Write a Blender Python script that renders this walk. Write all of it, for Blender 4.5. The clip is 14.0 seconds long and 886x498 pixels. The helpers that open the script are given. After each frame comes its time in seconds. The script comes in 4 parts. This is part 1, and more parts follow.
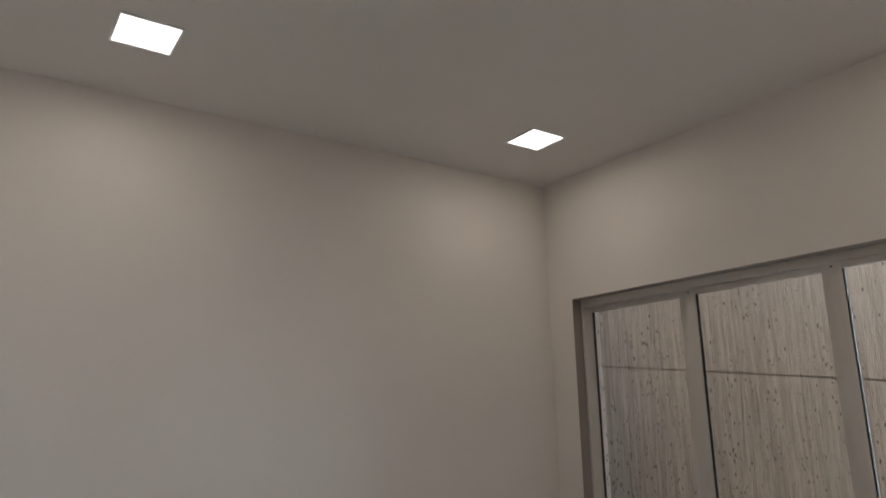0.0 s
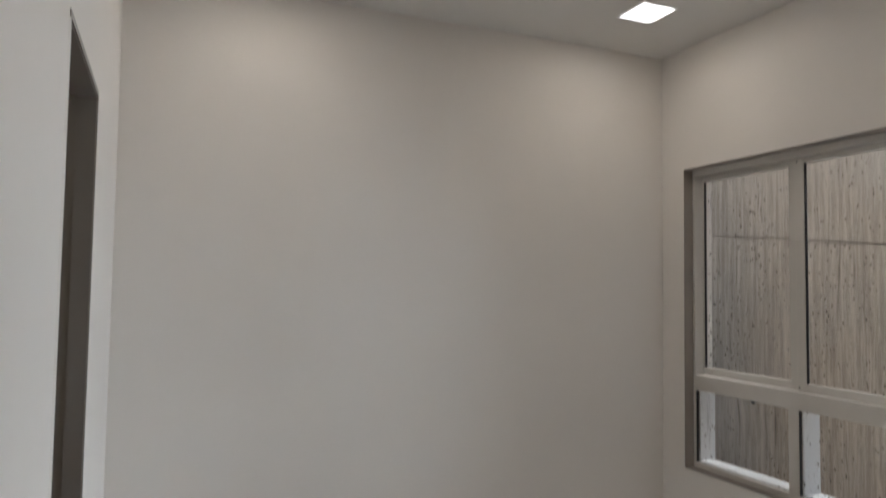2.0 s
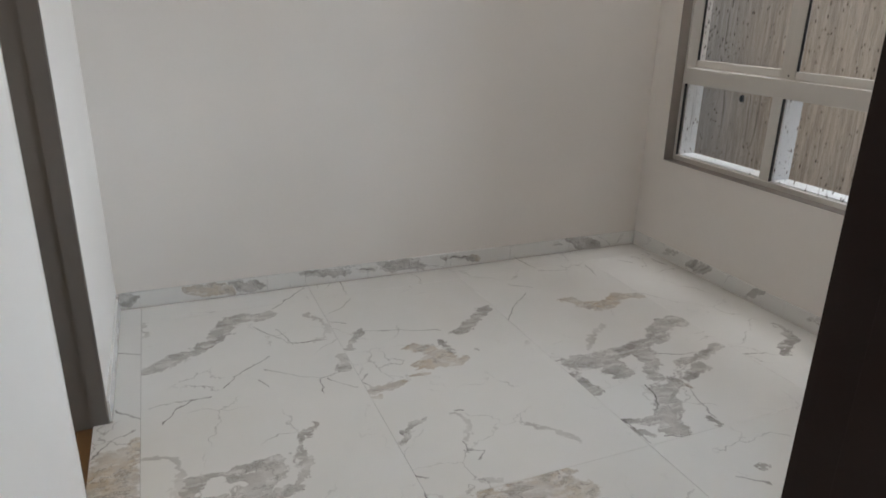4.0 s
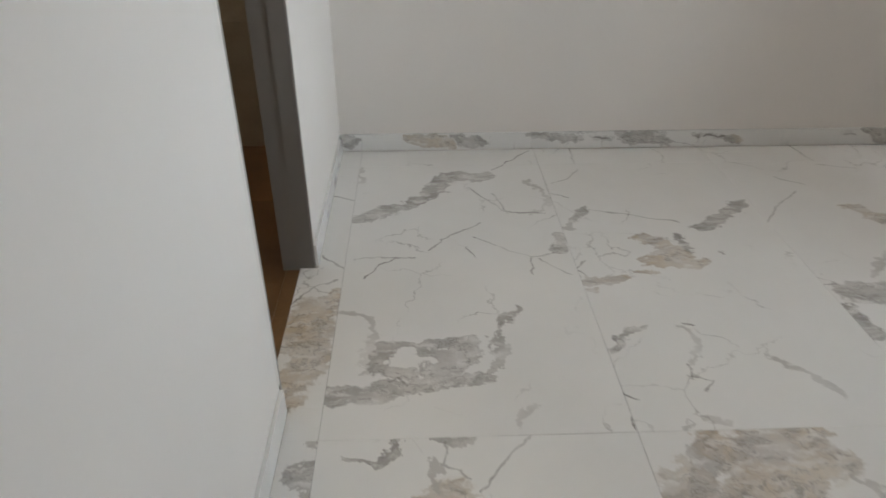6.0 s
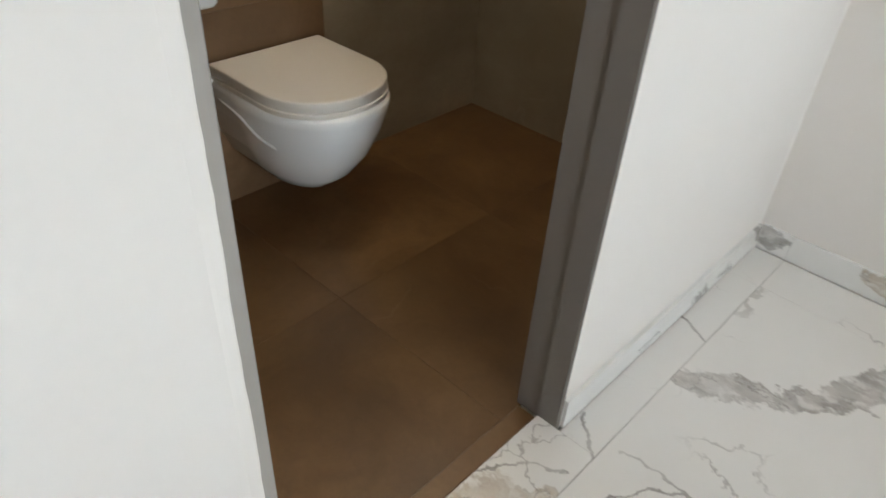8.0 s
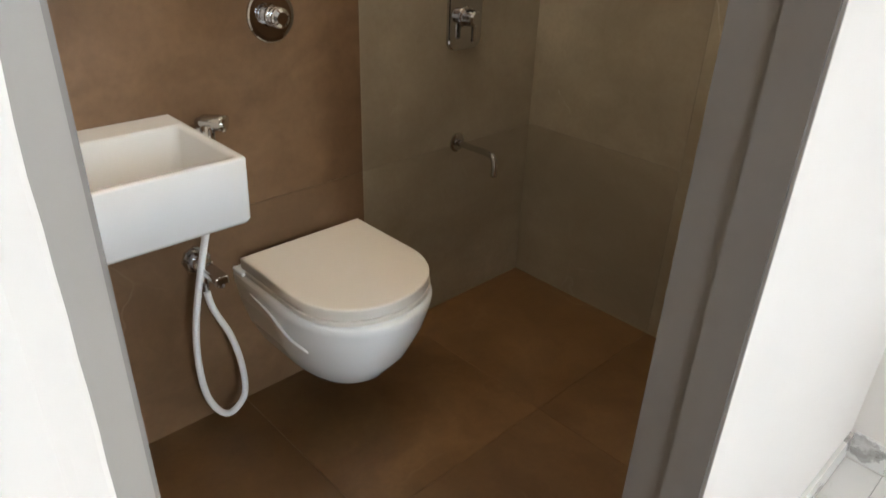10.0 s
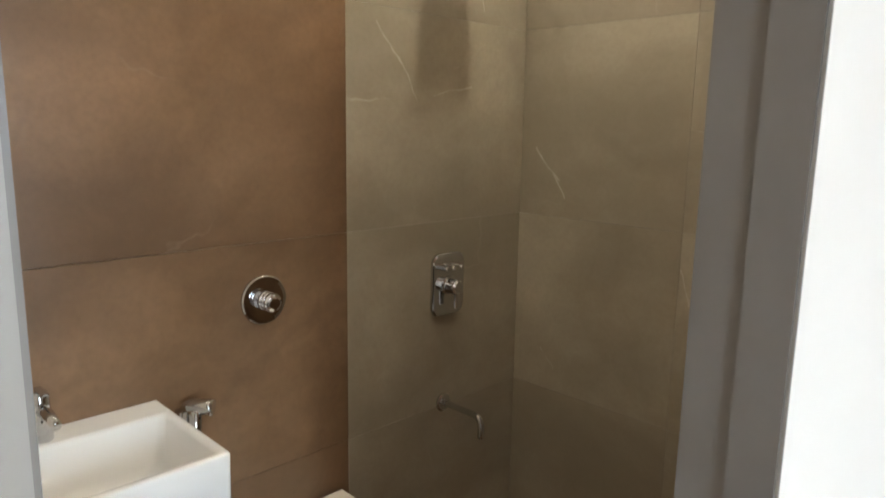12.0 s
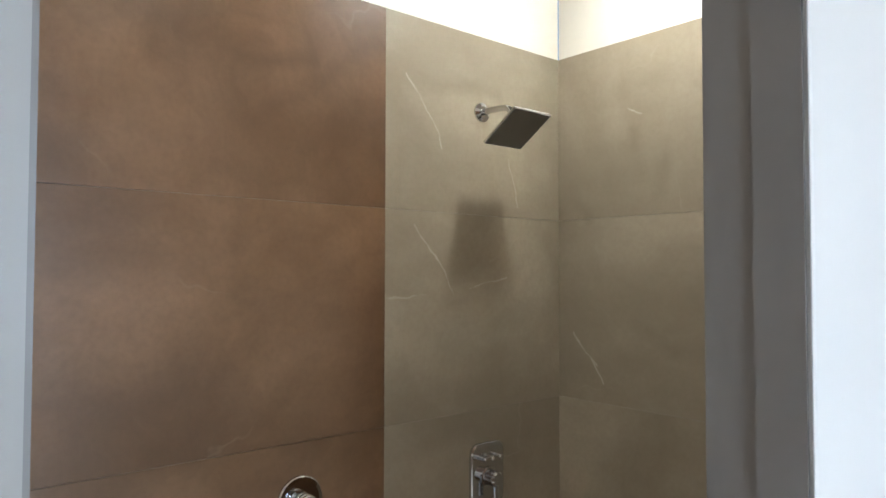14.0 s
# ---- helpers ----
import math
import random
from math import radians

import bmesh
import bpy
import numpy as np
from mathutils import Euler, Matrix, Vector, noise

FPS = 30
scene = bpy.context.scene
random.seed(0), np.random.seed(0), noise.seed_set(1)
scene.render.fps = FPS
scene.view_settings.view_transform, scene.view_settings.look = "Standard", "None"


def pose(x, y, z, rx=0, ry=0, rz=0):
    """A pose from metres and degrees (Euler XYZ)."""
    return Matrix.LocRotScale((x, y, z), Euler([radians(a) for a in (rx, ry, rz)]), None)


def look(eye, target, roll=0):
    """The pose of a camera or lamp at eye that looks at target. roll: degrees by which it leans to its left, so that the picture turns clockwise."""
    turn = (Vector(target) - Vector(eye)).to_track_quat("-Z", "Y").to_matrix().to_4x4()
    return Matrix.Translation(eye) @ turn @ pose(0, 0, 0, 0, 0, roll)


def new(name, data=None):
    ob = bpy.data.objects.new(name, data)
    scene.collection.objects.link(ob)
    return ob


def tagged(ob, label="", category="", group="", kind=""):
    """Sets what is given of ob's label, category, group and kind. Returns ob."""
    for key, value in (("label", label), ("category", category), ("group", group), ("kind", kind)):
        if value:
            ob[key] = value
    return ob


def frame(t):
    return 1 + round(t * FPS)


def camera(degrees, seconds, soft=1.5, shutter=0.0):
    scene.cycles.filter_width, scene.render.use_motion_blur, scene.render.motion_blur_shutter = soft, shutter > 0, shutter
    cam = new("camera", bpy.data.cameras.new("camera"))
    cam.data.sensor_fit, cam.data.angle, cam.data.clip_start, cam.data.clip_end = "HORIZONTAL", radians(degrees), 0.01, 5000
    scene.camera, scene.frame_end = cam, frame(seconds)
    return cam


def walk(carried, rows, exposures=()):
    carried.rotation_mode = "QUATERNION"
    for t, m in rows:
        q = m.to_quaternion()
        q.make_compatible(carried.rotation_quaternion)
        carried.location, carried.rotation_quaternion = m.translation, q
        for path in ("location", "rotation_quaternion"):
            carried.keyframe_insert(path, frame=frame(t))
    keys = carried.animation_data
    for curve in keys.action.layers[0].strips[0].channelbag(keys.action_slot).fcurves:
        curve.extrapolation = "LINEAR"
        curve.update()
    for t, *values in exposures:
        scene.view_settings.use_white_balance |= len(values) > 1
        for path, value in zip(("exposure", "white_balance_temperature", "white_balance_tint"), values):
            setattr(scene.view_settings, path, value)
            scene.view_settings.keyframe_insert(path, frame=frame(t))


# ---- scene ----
import functools

cam = camera(65.8, 14.0, soft=1.6, shutter=0.3)
PATH = [
    (0, (0.24, -2.887, 1.678), (1.346, -1.284, 2.136), -1.0),
    (0.5, (0.225, -3.066, 1.658), (1.228, -1.442, 2.256), -0.6),
    (1, (0.2, -3.217, 1.649), (1.017, -1.527, 2.338), 0.7),
    (1.5, (0.176, -3.285, 1.635), (0.941, -1.522, 2.186), -0.2),
    (2, (0.194, -3.293, 1.579), (0.954, -1.446, 1.685), 0.8),
    (2.5, (0.227, -3.303, 1.488), (0.969, -1.454, 1.316), 1.5),
    (3, (0.237, -3.32, 1.453), (0.991, -1.515, 1.034), 1.2),
    (3.2, (0.233, -3.32, 1.438), (1.004, -1.539, 0.955), 0.8),
    (5.3, (0.37, -3.342, 1.362), (0.863, -1.64, 0.433), 0.1),
    (5.5, (0.357, -3.296, 1.349), (0.76, -1.59, 0.385), 0.6),
    (6, (0.363, -2.988, 1.295), (0.429, -1.288, 0.244), 0.1),
    (6.5, (0.378, -2.663, 1.281), (0.295, -1.0, 0.173), -1.0),
    (7, (0.451, -2.368, 1.215), (-0.072, -0.843, 0.031), 1.9),
    (7.5, (0.455, -2.067, 1.178), (-0.315, -0.665, -0.023), 6.0),
    (8, (0.442, -1.899, 1.179), (-0.627, -0.704, -0.016), 3.7),
    (8.2, (0.431, -1.841, 1.192), (-0.711, -0.725, -0.012), 2.5),
    (10.3, (0.219, -1.728, 1.316), (-1.061, -0.457, 0.454), 1.9),
    (10.5, (0.22, -1.73, 1.329), (-1.074, -0.435, 0.523), 1.7),
    (11, (0.225, -1.728, 1.368), (-1.106, -0.402, 0.684), 1.7),
    (11.5, (0.222, -1.727, 1.417), (-1.143, -0.357, 0.906), 1.4),
    (12, (0.221, -1.718, 1.445), (-1.175, -0.33, 1.092), 1.0),
    (12.5, (0.236, -1.717, 1.512), (-1.192, -0.326, 1.354), -0.1),
    (13, (0.25, -1.714, 1.55), (-1.231, -0.369, 1.549), 1.8),
    (13.5, (0.265, -1.718, 1.569), (-1.231, -0.392, 1.636), 2.1),
    (14, (0.283, -1.716, 1.585), (-1.239, -0.421, 1.649), 0.1),
]
walk(cam, [(t, look(eye, target, roll)) for t, eye, target, roll in PATH],
     exposures=[(0.0, -1.42, 7000, 14), (1.0, -1.55, 6900, 13), (1.5, -1.42, 6700, 11), (2.0, -1.0, 6700, 11), (2.5, -0.72, 6600, 11), (3.0, -0.8, 6600, 11), (5.5, -0.58, 6600, 10), (6.0, -0.8, 6750, 10), (7.0, -0.7, 6900, 10), (8.0, -0.3, 6800, 9), (10.5, 0.15, 6850, 11), (12.0, 0.24, 6600, 8), (13.0, 0.17, 6250, 8), (14.0, 0.08, 5750, 7)])

# ---- plan, in metres ----
W = 2.975          # width of the room, from the bathroom wall to the window wall
H = 2.972          # ceiling
S = -2.70          # face of the entrance wall
BX, BY, BS = -1.25, 0.110, -1.95   # bathroom: far wall, end wall, near end
BH = 2.7
D0, D1, DH = -1.668, -1.003, 2.13  # clear opening of the bathroom door
LN = 0.009         # its visible thickness on the north side
LT = 0.02          # thickness of the stone lining
WY0, WY1, WZ0, WZ1 = -2.235, -0.182, 0.57, 2.266   # window opening
FX = 3.037        # front face of the window frame

TX, TY = 0.101, -0.185   # a corner of the floor's grid of tiles

# ---- light ----
world = bpy.data.worlds.new("world")
scene.world = world
world.use_nodes = True
wn = world.node_tree
bg = wn.nodes["Background"]
sky = wn.nodes.new("ShaderNodeTexSky")
sky.sky_type, sky.sun_disc = "NISHITA", False
sky.sun_elevation, sky.sun_rotation = radians(50), radians(120)
wn.links.new(sky.outputs[0], bg.inputs[0])
bg.inputs[1].default_value = 0.15

sun = new("sun", bpy.data.lights.new("sun", "SUN"))
sun.data.energy, sun.data.angle, sun.data.color = 0.8, radians(20), (1, 0.97, 0.93)
sun.matrix_world = look((2.0, -6.0, 9), (3.4, 0, 0))


def area(name, at, to, sx, sy, watts, colour):
    ob = new(name, bpy.data.lights.new(name, "AREA"))
    ob.data.shape, ob.data.size, ob.data.size_y = "RECTANGLE", sx, sy
    ob.data.energy, ob.data.color = watts, colour
    ob.matrix_world = look(at, to)
    return ob


SKY_W, HIGH_W, PANEL_W, BATH_W = 1300, 1300, 4.0, (10.0, 6.0)
area("sky_light", (8.0, -2.7, 2.3), (0.0, -2.2, 1.7), 4.6, 4.2, SKY_W, (0.72, 0.86, 1.0))
area("sky_light_high", (3.4, -0.6, 7.2), (3.45, -0.6, 0), 0.9, 4.0, HIGH_W, (0.92, 0.96, 1.0))
PANELS = [(0.62, -0.54), (2.423, -0.543), (0.62, -2.32), (2.423, -2.32)]
for px, py in PANELS:
    area("panel_light", (px, py, H - 0.012), (px, py, 0), 0.18, 0.18, PANEL_W, (1.0, 0.92, 0.82))
BATH_PANELS = [(-0.77, -0.25), (-0.73, -1.07)]
for (px, py), watts in zip(BATH_PANELS, BATH_W):
    area("bath_light", (px, py, BH - 0.012), (px, py, 0), 0.08, 0.08, watts, (1.0, 0.93, 0.80))
# fill lamp added in the unseen passage, without a fitting
area("passage_fill", (0.6, -4.3, H - 0.05), (0.6, -4.3, 0), 0.5, 0.5, 10, (1.0, 0.95, 0.88))


# ---- materials ----
class Nodes:
    def __init__(self, name):
        self.mat = bpy.data.materials.new(name)
        self.mat.use_nodes = True
        self.t = self.mat.node_tree
        self.bsdf = self.t.nodes["Principled BSDF"]

    def add(self, kind, ins=None, **props):
        n = self.t.nodes.new("ShaderNode" + kind)
        for k, v in props.items():
            setattr(n, k, v)
        for k, v in (ins or {}).items():
            if isinstance(v, bpy.types.NodeSocket):
                self.t.links.new(v, n.inputs[k])
            else:
                n.inputs[k].default_value = v
        return n

    def maths(self, op, a, b=0.0, c=0.0, clamp=False):
        n = self.add("Math", {0: a, 1: b, 2: c}, operation=op)
        n.use_clamp = clamp
        return n.outputs[0]

    def world_pos(self):
        return self.add("NewGeometry").outputs["Position"]

    def noise(self, vec, scale, detail=4.0, rough=0.55, warp=0.0):
        return self.add("TexNoise", {"Vector": vec, "Scale": scale, "Detail": detail, "Roughness": rough, "Distortion": warp}).outputs[0]

    def scaled(self, vec, s):
        return self.add("VectorMath", {0: vec, 1: s}, operation="MULTIPLY").outputs[0]

    def moved(self, vec, s):
        return self.add("VectorMath", {0: vec, 1: s}, operation="ADD").outputs[0]

    def ramp(self, v, a, b, lo=0.0, hi=1.0):
        """From lo to hi as v goes from a to b, and no further."""
        t = self.maths("MULTIPLY_ADD", v, 1 / (b - a), -a / (b - a), clamp=True)
        return t if (lo, hi) == (0.0, 1.0) else self.maths("MULTIPLY_ADD", t, hi - lo, lo)

    def mix(self, f, a, b):
        n = self.add("Mix", data_type="RGBA")
        for i, v in ((0, f), (6, a), (7, b)):
            if isinstance(v, bpy.types.NodeSocket):
                self.t.links.new(v, n.inputs[i])
            else:
                n.inputs[i].default_value = (*v, 1) if isinstance(v, tuple) and len(v) == 3 else v
        return n.outputs[2]

    def out(self, colour=None, rough=None, metal=None, bump=None, dist=0.001, strength=1.0, **more):
        b = self.bsdf
        for key, v in (("Base Color", colour), ("Roughness", rough), ("Metallic", metal), *more.items()):
            if v is None:
                continue
            if isinstance(v, bpy.types.NodeSocket):
                self.t.links.new(v, b.inputs[key])
            else:
                b.inputs[key].default_value = (*v, 1) if isinstance(v, tuple) and len(v) == 3 else v
        if bump is not None:
            n = self.add("Bump", {"Height": bump, "Distance": dist, "Strength": strength})
            self.t.links.new(n.outputs[0], b.inputs["Normal"])
        return self.mat


def paint(name, col, rough=0.55, amp=0.03):
    n = Nodes(name)
    p = n.world_pos()
    big, small = n.noise(p, 1.3, 3), n.noise(p, 60, 3)
    v = n.maths("ADD", n.maths("MULTIPLY", big, amp * 2), n.maths("MULTIPLY", small, amp * 0.5))
    a, b = tuple(c * (1 - amp) for c in col), tuple(min(c * (1 + amp), 0.9) for c in col)
    c = n.mix(n.ramp(v, amp * 0.8, amp * 1.8), a, b)
    h = n.maths("ADD", n.noise(p, 35, 4), n.maths("MULTIPLY", n.noise(p, 3.0, 2), 3.0))
    return n.out(c, n.maths("MULTIPLY_ADD", small, 0.2, rough - 0.1), bump=h, dist=0.0012, strength=0.35)


# figures in the marble, as strokes on the floor: x0, y0, x1, y1, half width
GREY_A = [(0.113, -0.665, 0.25, -0.594, 0.025), (0.25, -0.594, 0.346, -0.555, 0.028), (0.346, -0.555, 0.401, -0.453, 0.028), (0.401, -0.453, 0.474, -0.317, 0.036), (0.474, -0.317, 0.625, -0.279, 0.036), (0.868, -0.814, 0.852, -0.913, 0.02),
          (0.114, -1.629, 0.194, -1.634, 0.028), (0.194, -1.634, 0.26, -1.618, 0.028), (0.26, -1.618, 0.319, -1.595, 0.022), (0.319, -1.595, 0.432, -1.577, 0.02), (0.432, -1.577, 0.54, -1.558, 0.019), (0.249, -1.428, 0.374, -1.433, 0.013),
          (0.374, -1.433, 0.51, -1.407, 0.016), (0.265, -1.464, 0.237, -1.521, 0.022), (0.237, -1.521, 0.313, -1.551, 0.021), (0.481, -1.457, 0.421, -1.509, 0.029), (0.421, -1.509, 0.365, -1.546, 0.024), (0.372, -1.451, 0.442, -1.484, 0.018)]
GREY_B = [(0.588, -1.396, 0.561, -1.518, 0.016), (0.561, -1.518, 0.54, -1.558, 0.017), (0.701, -1.245, 0.639, -1.303, 0.009), (0.639, -1.303, 0.589, -1.389, 0.011), (0.083, -1.808, 0.091, -1.799, 0.013), (0.069, -1.906, 0.095, -1.933, 0.03),
          (0.906, -0.755, 0.985, -0.639, 0.014), (0.985, -0.639, 1.03, -0.616, 0.016), (1.319, -0.834, 1.316, -0.927, 0.016), (1.425, -0.765, 1.515, -0.712, 0.024), (1.515, -0.712, 1.648, -0.6, 0.019), (1.444, -0.937, 1.449, -0.949, 0.008),
          (0.926, -1.458, 0.967, -1.391, 0.01), (0.967, -1.391, 1.039, -1.366, 0.01), (1.795, -1.209, 1.908, -1.217, 0.05), (1.908, -1.217, 1.903, -1.326, 0.042), (1.724, -1.321, 1.726, -1.401, 0.028), (1.992, -1.19, 2.136, -1.179, 0.033)]
GREY_C = [(2.136, -1.179, 2.254, -1.131, 0.033), (2.254, -1.131, 2.379, -1.021, 0.035), (2.379, -1.021, 2.452, -1.024, 0.03), (2.132, -1.204, 2.058, -1.309, 0.025), (2.058, -1.309, 2.011, -1.412, 0.025), (2.067, -1.464, 1.964, -1.529, 0.025),
          (1.964, -1.529, 1.902, -1.63, 0.04), (1.902, -1.63, 1.849, -1.725, 0.037), (1.706, -1.63, 1.776, -1.661, 0.019), (1.776, -1.661, 1.849, -1.671, 0.022), (1.7, -1.689, 1.74, -1.745, 0.011), (2.164, -1.364, 2.306, -1.356, 0.017),
          (2.306, -1.356, 2.446, -1.305, 0.017), (2.145, -1.465, 2.247, -1.411, 0.022), (2.022, -1.721, 2.005, -1.77, 0.01), (2.865, -1.22, 2.816, -1.347, 0.013), (2.816, -1.347, 2.68, -1.464, 0.013), (0.163, -1.873, 0.236, -1.873, 0.007)]
GREY_D = [(0.236, -1.873, 0.297, -1.837, 0.01), (0.297, -1.837, 0.323, -1.787, 0.009), (0.387, -1.795, 0.441, -1.803, 0.01), (0.441, -1.803, 0.467, -1.793, 0.009), (0.687, -2.056, 0.707, -2.082, 0.026), (0.707, -2.082, 0.681, -2.132, 0.035),
          (1.04, -1.871, 0.921, -2.018, 0.028), (1.983, -1.99, 1.976, -2.012, 0.007)]
TAN_A = [(0.924, -1.122, 0.993, -1.119, 0.022), (0.993, -1.119, 1.055, -1.105, 0.013), (0.906, -1.182, 0.92, -1.177, 0.011), (1.192, -0.826, 1.217, -0.866, 0.018), (1.217, -0.866, 1.273, -0.947, 0.028), (1.273, -0.947, 1.197, -0.997, 0.034),
         (1.197, -0.997, 1.291, -1.014, 0.031), (1.291, -1.014, 1.351, -1.006, 0.018), (1.117, -1.072, 1.148, -1.071, 0.01), (2.08, -0.64, 2.132, -0.711, 0.027), (2.132, -0.711, 2.242, -0.756, 0.04), (2.242, -0.756, 2.367, -0.686, 0.038),
         (2.367, -0.686, 2.475, -0.717, 0.021), (0.094, -1.19, 0.037, -1.277, 0.035), (0.037, -1.277, -0.005, -1.361, 0.055), (-0.005, -1.361, 0.028, -1.483, 0.055), (0.028, -1.483, -0.023, -1.622, 0.045), (1.334, -1.809, 1.198, -1.827, 0.036)]
TAN_B = [(1.198, -1.827, 1.328, -1.892, 0.05), (1.094, -1.852, 1.137, -1.917, 0.05), (1.137, -1.917, 1.216, -1.961, 0.06), (0.974, -1.969, 1.048, -2.037, 0.065), (1.048, -2.037, 1.151, -2.02, 0.068), (0.936, -2.044, 0.992, -2.124, 0.052),
         (0.992, -2.124, 0.999, -2.215, 0.073), (1.358, -1.873, 1.372, -1.905, 0.015), (0.345, -2.019, 0.432, -1.986, 0.05), (0.432, -1.986, 0.468, -2.055, 0.045), (0.535, -2.055, 0.618, -2.028, 0.028), (0.618, -2.028, 0.658, -2.017, 0.021),
         (2.105, -1.502, 2.101, -1.526, 0.01)]
CRACK_A = [(0.128, -0.949, 0.284, -0.946), (0.284, -0.946, 0.348, -0.947), (0.169, -1.072, 0.22, -0.992), (0.22, -0.992, 0.284, -0.946), (0.394, -0.901, 0.469, -0.802), (0.469, -0.802, 0.596, -0.709), (0.56, -0.814, 0.684, -0.913), (0.684, -0.913, 0.756, -0.958),
           (0.756, -0.958, 0.842, -0.935), (0.756, -0.958, 0.745, -1.07), (0.789, -0.968, 0.821, -1.033), (0.821, -1.033, 0.88, -1.073), (0.529, -0.883, 0.553, -0.956), (0.57, -0.409, 0.695, -0.615), (0.695, -0.615, 0.855, -0.643), (0.666, -0.468, 0.706, -0.629),
           (0.903, -0.472, 0.975, -0.512), (0.875, -0.03, 0.75, -0.172), (0.75, -0.172, 0.684, -0.24), (1.067, -0.24, 1, -0.345), (1, -0.345, 0.923, -0.378), (1.03, -0.616, 1.189, -0.667), (1.189, -0.667, 1.357, -0.728)]
CRACK_B = [(1.113, -1.54, 1.108, -1.58), (1.108, -1.58, 1.158, -1.607), (1.16, -1.35, 1.195, -1.368), (0.892, -1.639, 0.937, -1.673), (0.895, -1.734, 0.9, -1.777), (0.936, -0.986, 0.9, -1.037), (0.9, -1.037, 0.923, -1.081), (1.69, -0.762, 1.784, -0.625),
           (1.784, -0.625, 1.928, -0.487), (1.901, -0.348, 2.004, -0.432), (1.688, -1.168, 1.745, -1.16), (1.706, -1.619, 1.711, -1.771), (1.94, -1.458, 1.92, -1.557), (1.92, -1.557, 1.857, -1.617), (1.786, -1.759, 1.855, -1.786), (2.147, -1.26, 2.242, -1.298),
           (2.242, -1.298, 2.339, -1.315), (2.132, -0.009, 2.159, -0.229), (2.159, -0.229, 2.308, -0.271), (2.459, -0.252, 2.425, -0.391), (2.681, -0.242, 2.746, -0.306), (2.477, -0.644, 2.561, -0.778), (2.1, -1.483, 2.057, -1.617)]
CRACK_C = [(2.057, -1.617, 2.029, -1.741), (2.494, -1.395, 2.599, -1.42), (0.415, -1.802, 0.408, -1.869), (0.408, -1.869, 0.471, -1.914), (0.64, -1.781, 0.557, -1.867), (0.557, -1.867, 0.489, -1.947), (1.679, -2.016, 1.59, -2.069), (1.59, -2.069, 1.499, -2.116),
           (1.569, -2.148, 1.63, -2.154), (1.63, -2.154, 1.687, -2.178), (1.853, -2.017, 1.93, -2.083), (1.075, -2.189, 1.158, -2.244), (-0.051, -1.211, 0.007, -1.121), (0.007, -1.121, 0.081, -1.086), (-0.033, -0.446, 0.098, -0.511), (0.015, -0.925, 0.099, -1.011),
           (0.319, -1.595, 0.295, -1.566), (0.295, -1.566, 0.269, -1.581), (1.076, -0.005, 1.059, -0.238), (-0.028, -1.765, 0, -1.896), (1.161, -1.602, 1.13, -1.651)]
SOFT_A = [(0.106, -1.273, 0.197, -1.31), (0.197, -1.31, 0.217, -1.419), (0.217, -1.419, 0.208, -1.535), (0.831, -0.352, 0.872, -0.495), (0.872, -0.495, 0.848, -0.612), (0.848, -0.612, 0.803, -0.646), (0.658, -1.693, 0.614, -1.74), (0.386, -1.863, 0.392, -1.95),
          (1.352, -1.935, 1.41, -1.996), (1.254, -2.009, 1.242, -2.111), (1.242, -2.111, 1.166, -2.215), (1.529, -2.101, 1.477, -2.122), (1.477, -2.122, 1.408, -2.181), (1.408, -2.181, 1.363, -2.272), (1.157, -1.369, 1.161, -1.472), (1.161, -1.472, 1.117, -1.541),
          (2.083, -0.936, 1.868, -1.128), (1.364, -1.524, 1.49, -1.656), (1.096, -1.734, 1.154, -1.765), (0.108, -0.11, 0.107, -0.338), (2.88, -0.299, 2.899, -0.396), (2.982, -0.673, 2.973, -0.823)]

SKIRT_GREY = [(0.02, 0.0, 0.07, 0.0, 0.022), (0.565, 0.0, 0.595, 0.0, 0.022), (0.64, 0.0, 0.67, 0.0, 0.012), (0.91, 0.0, 1.10, 0.0, 0.016), (1.32, 0.0, 1.50, 0.0, 0.026), (1.69, 0.0, 1.70, 0.0, 0.014),
              (1.83, 0.0, 1.86, 0.0, 0.014), (2.55, 0.0, 2.67, 0.0, 0.026), (2.975, -0.52, 2.975, -0.63, 0.02), (2.975, -0.97, 2.975, -1.0, 0.012), (0.0, -0.42, 0.0, -0.36, 0.016)]
SKIRT_TAN = [(0.37, 0.0, 0.50, 0.0, 0.022), (1.87, 0.0, 1.88, 0.0, 0.012)]
SKIRT_CRACKS = [(1.10, 0.0, 1.14, 0.0), (1.20, 0.0, 1.26, 0.0), (1.72, 0.0, 1.82, 0.0), (2.40, 0.0, 2.45, 0.0), (2.975, -0.3, 2.975, -0.38), (2.975, -1.3, 2.975, -1.36), (0.0, -0.2, 0.0, -0.28), (0.0, -0.6, 0.0, -0.7)]


def cell_of(x, y):
    return math.floor((x - TX) / 0.8), math.floor((y - TY) / 1.6)


MARBLES = {}


def marble_at(x, y):
    """The marble of the tile at this place; tiles past the figured ones share a plain one."""
    key = cell_of(x, y)
    if not (-1 <= key[0] <= 3 and -2 <= key[1] <= 0):
        key = (9, 9)
    if key not in MARBLES:
        MARBLES[key] = marble("marble_tile", key)
    return MARBLES[key]


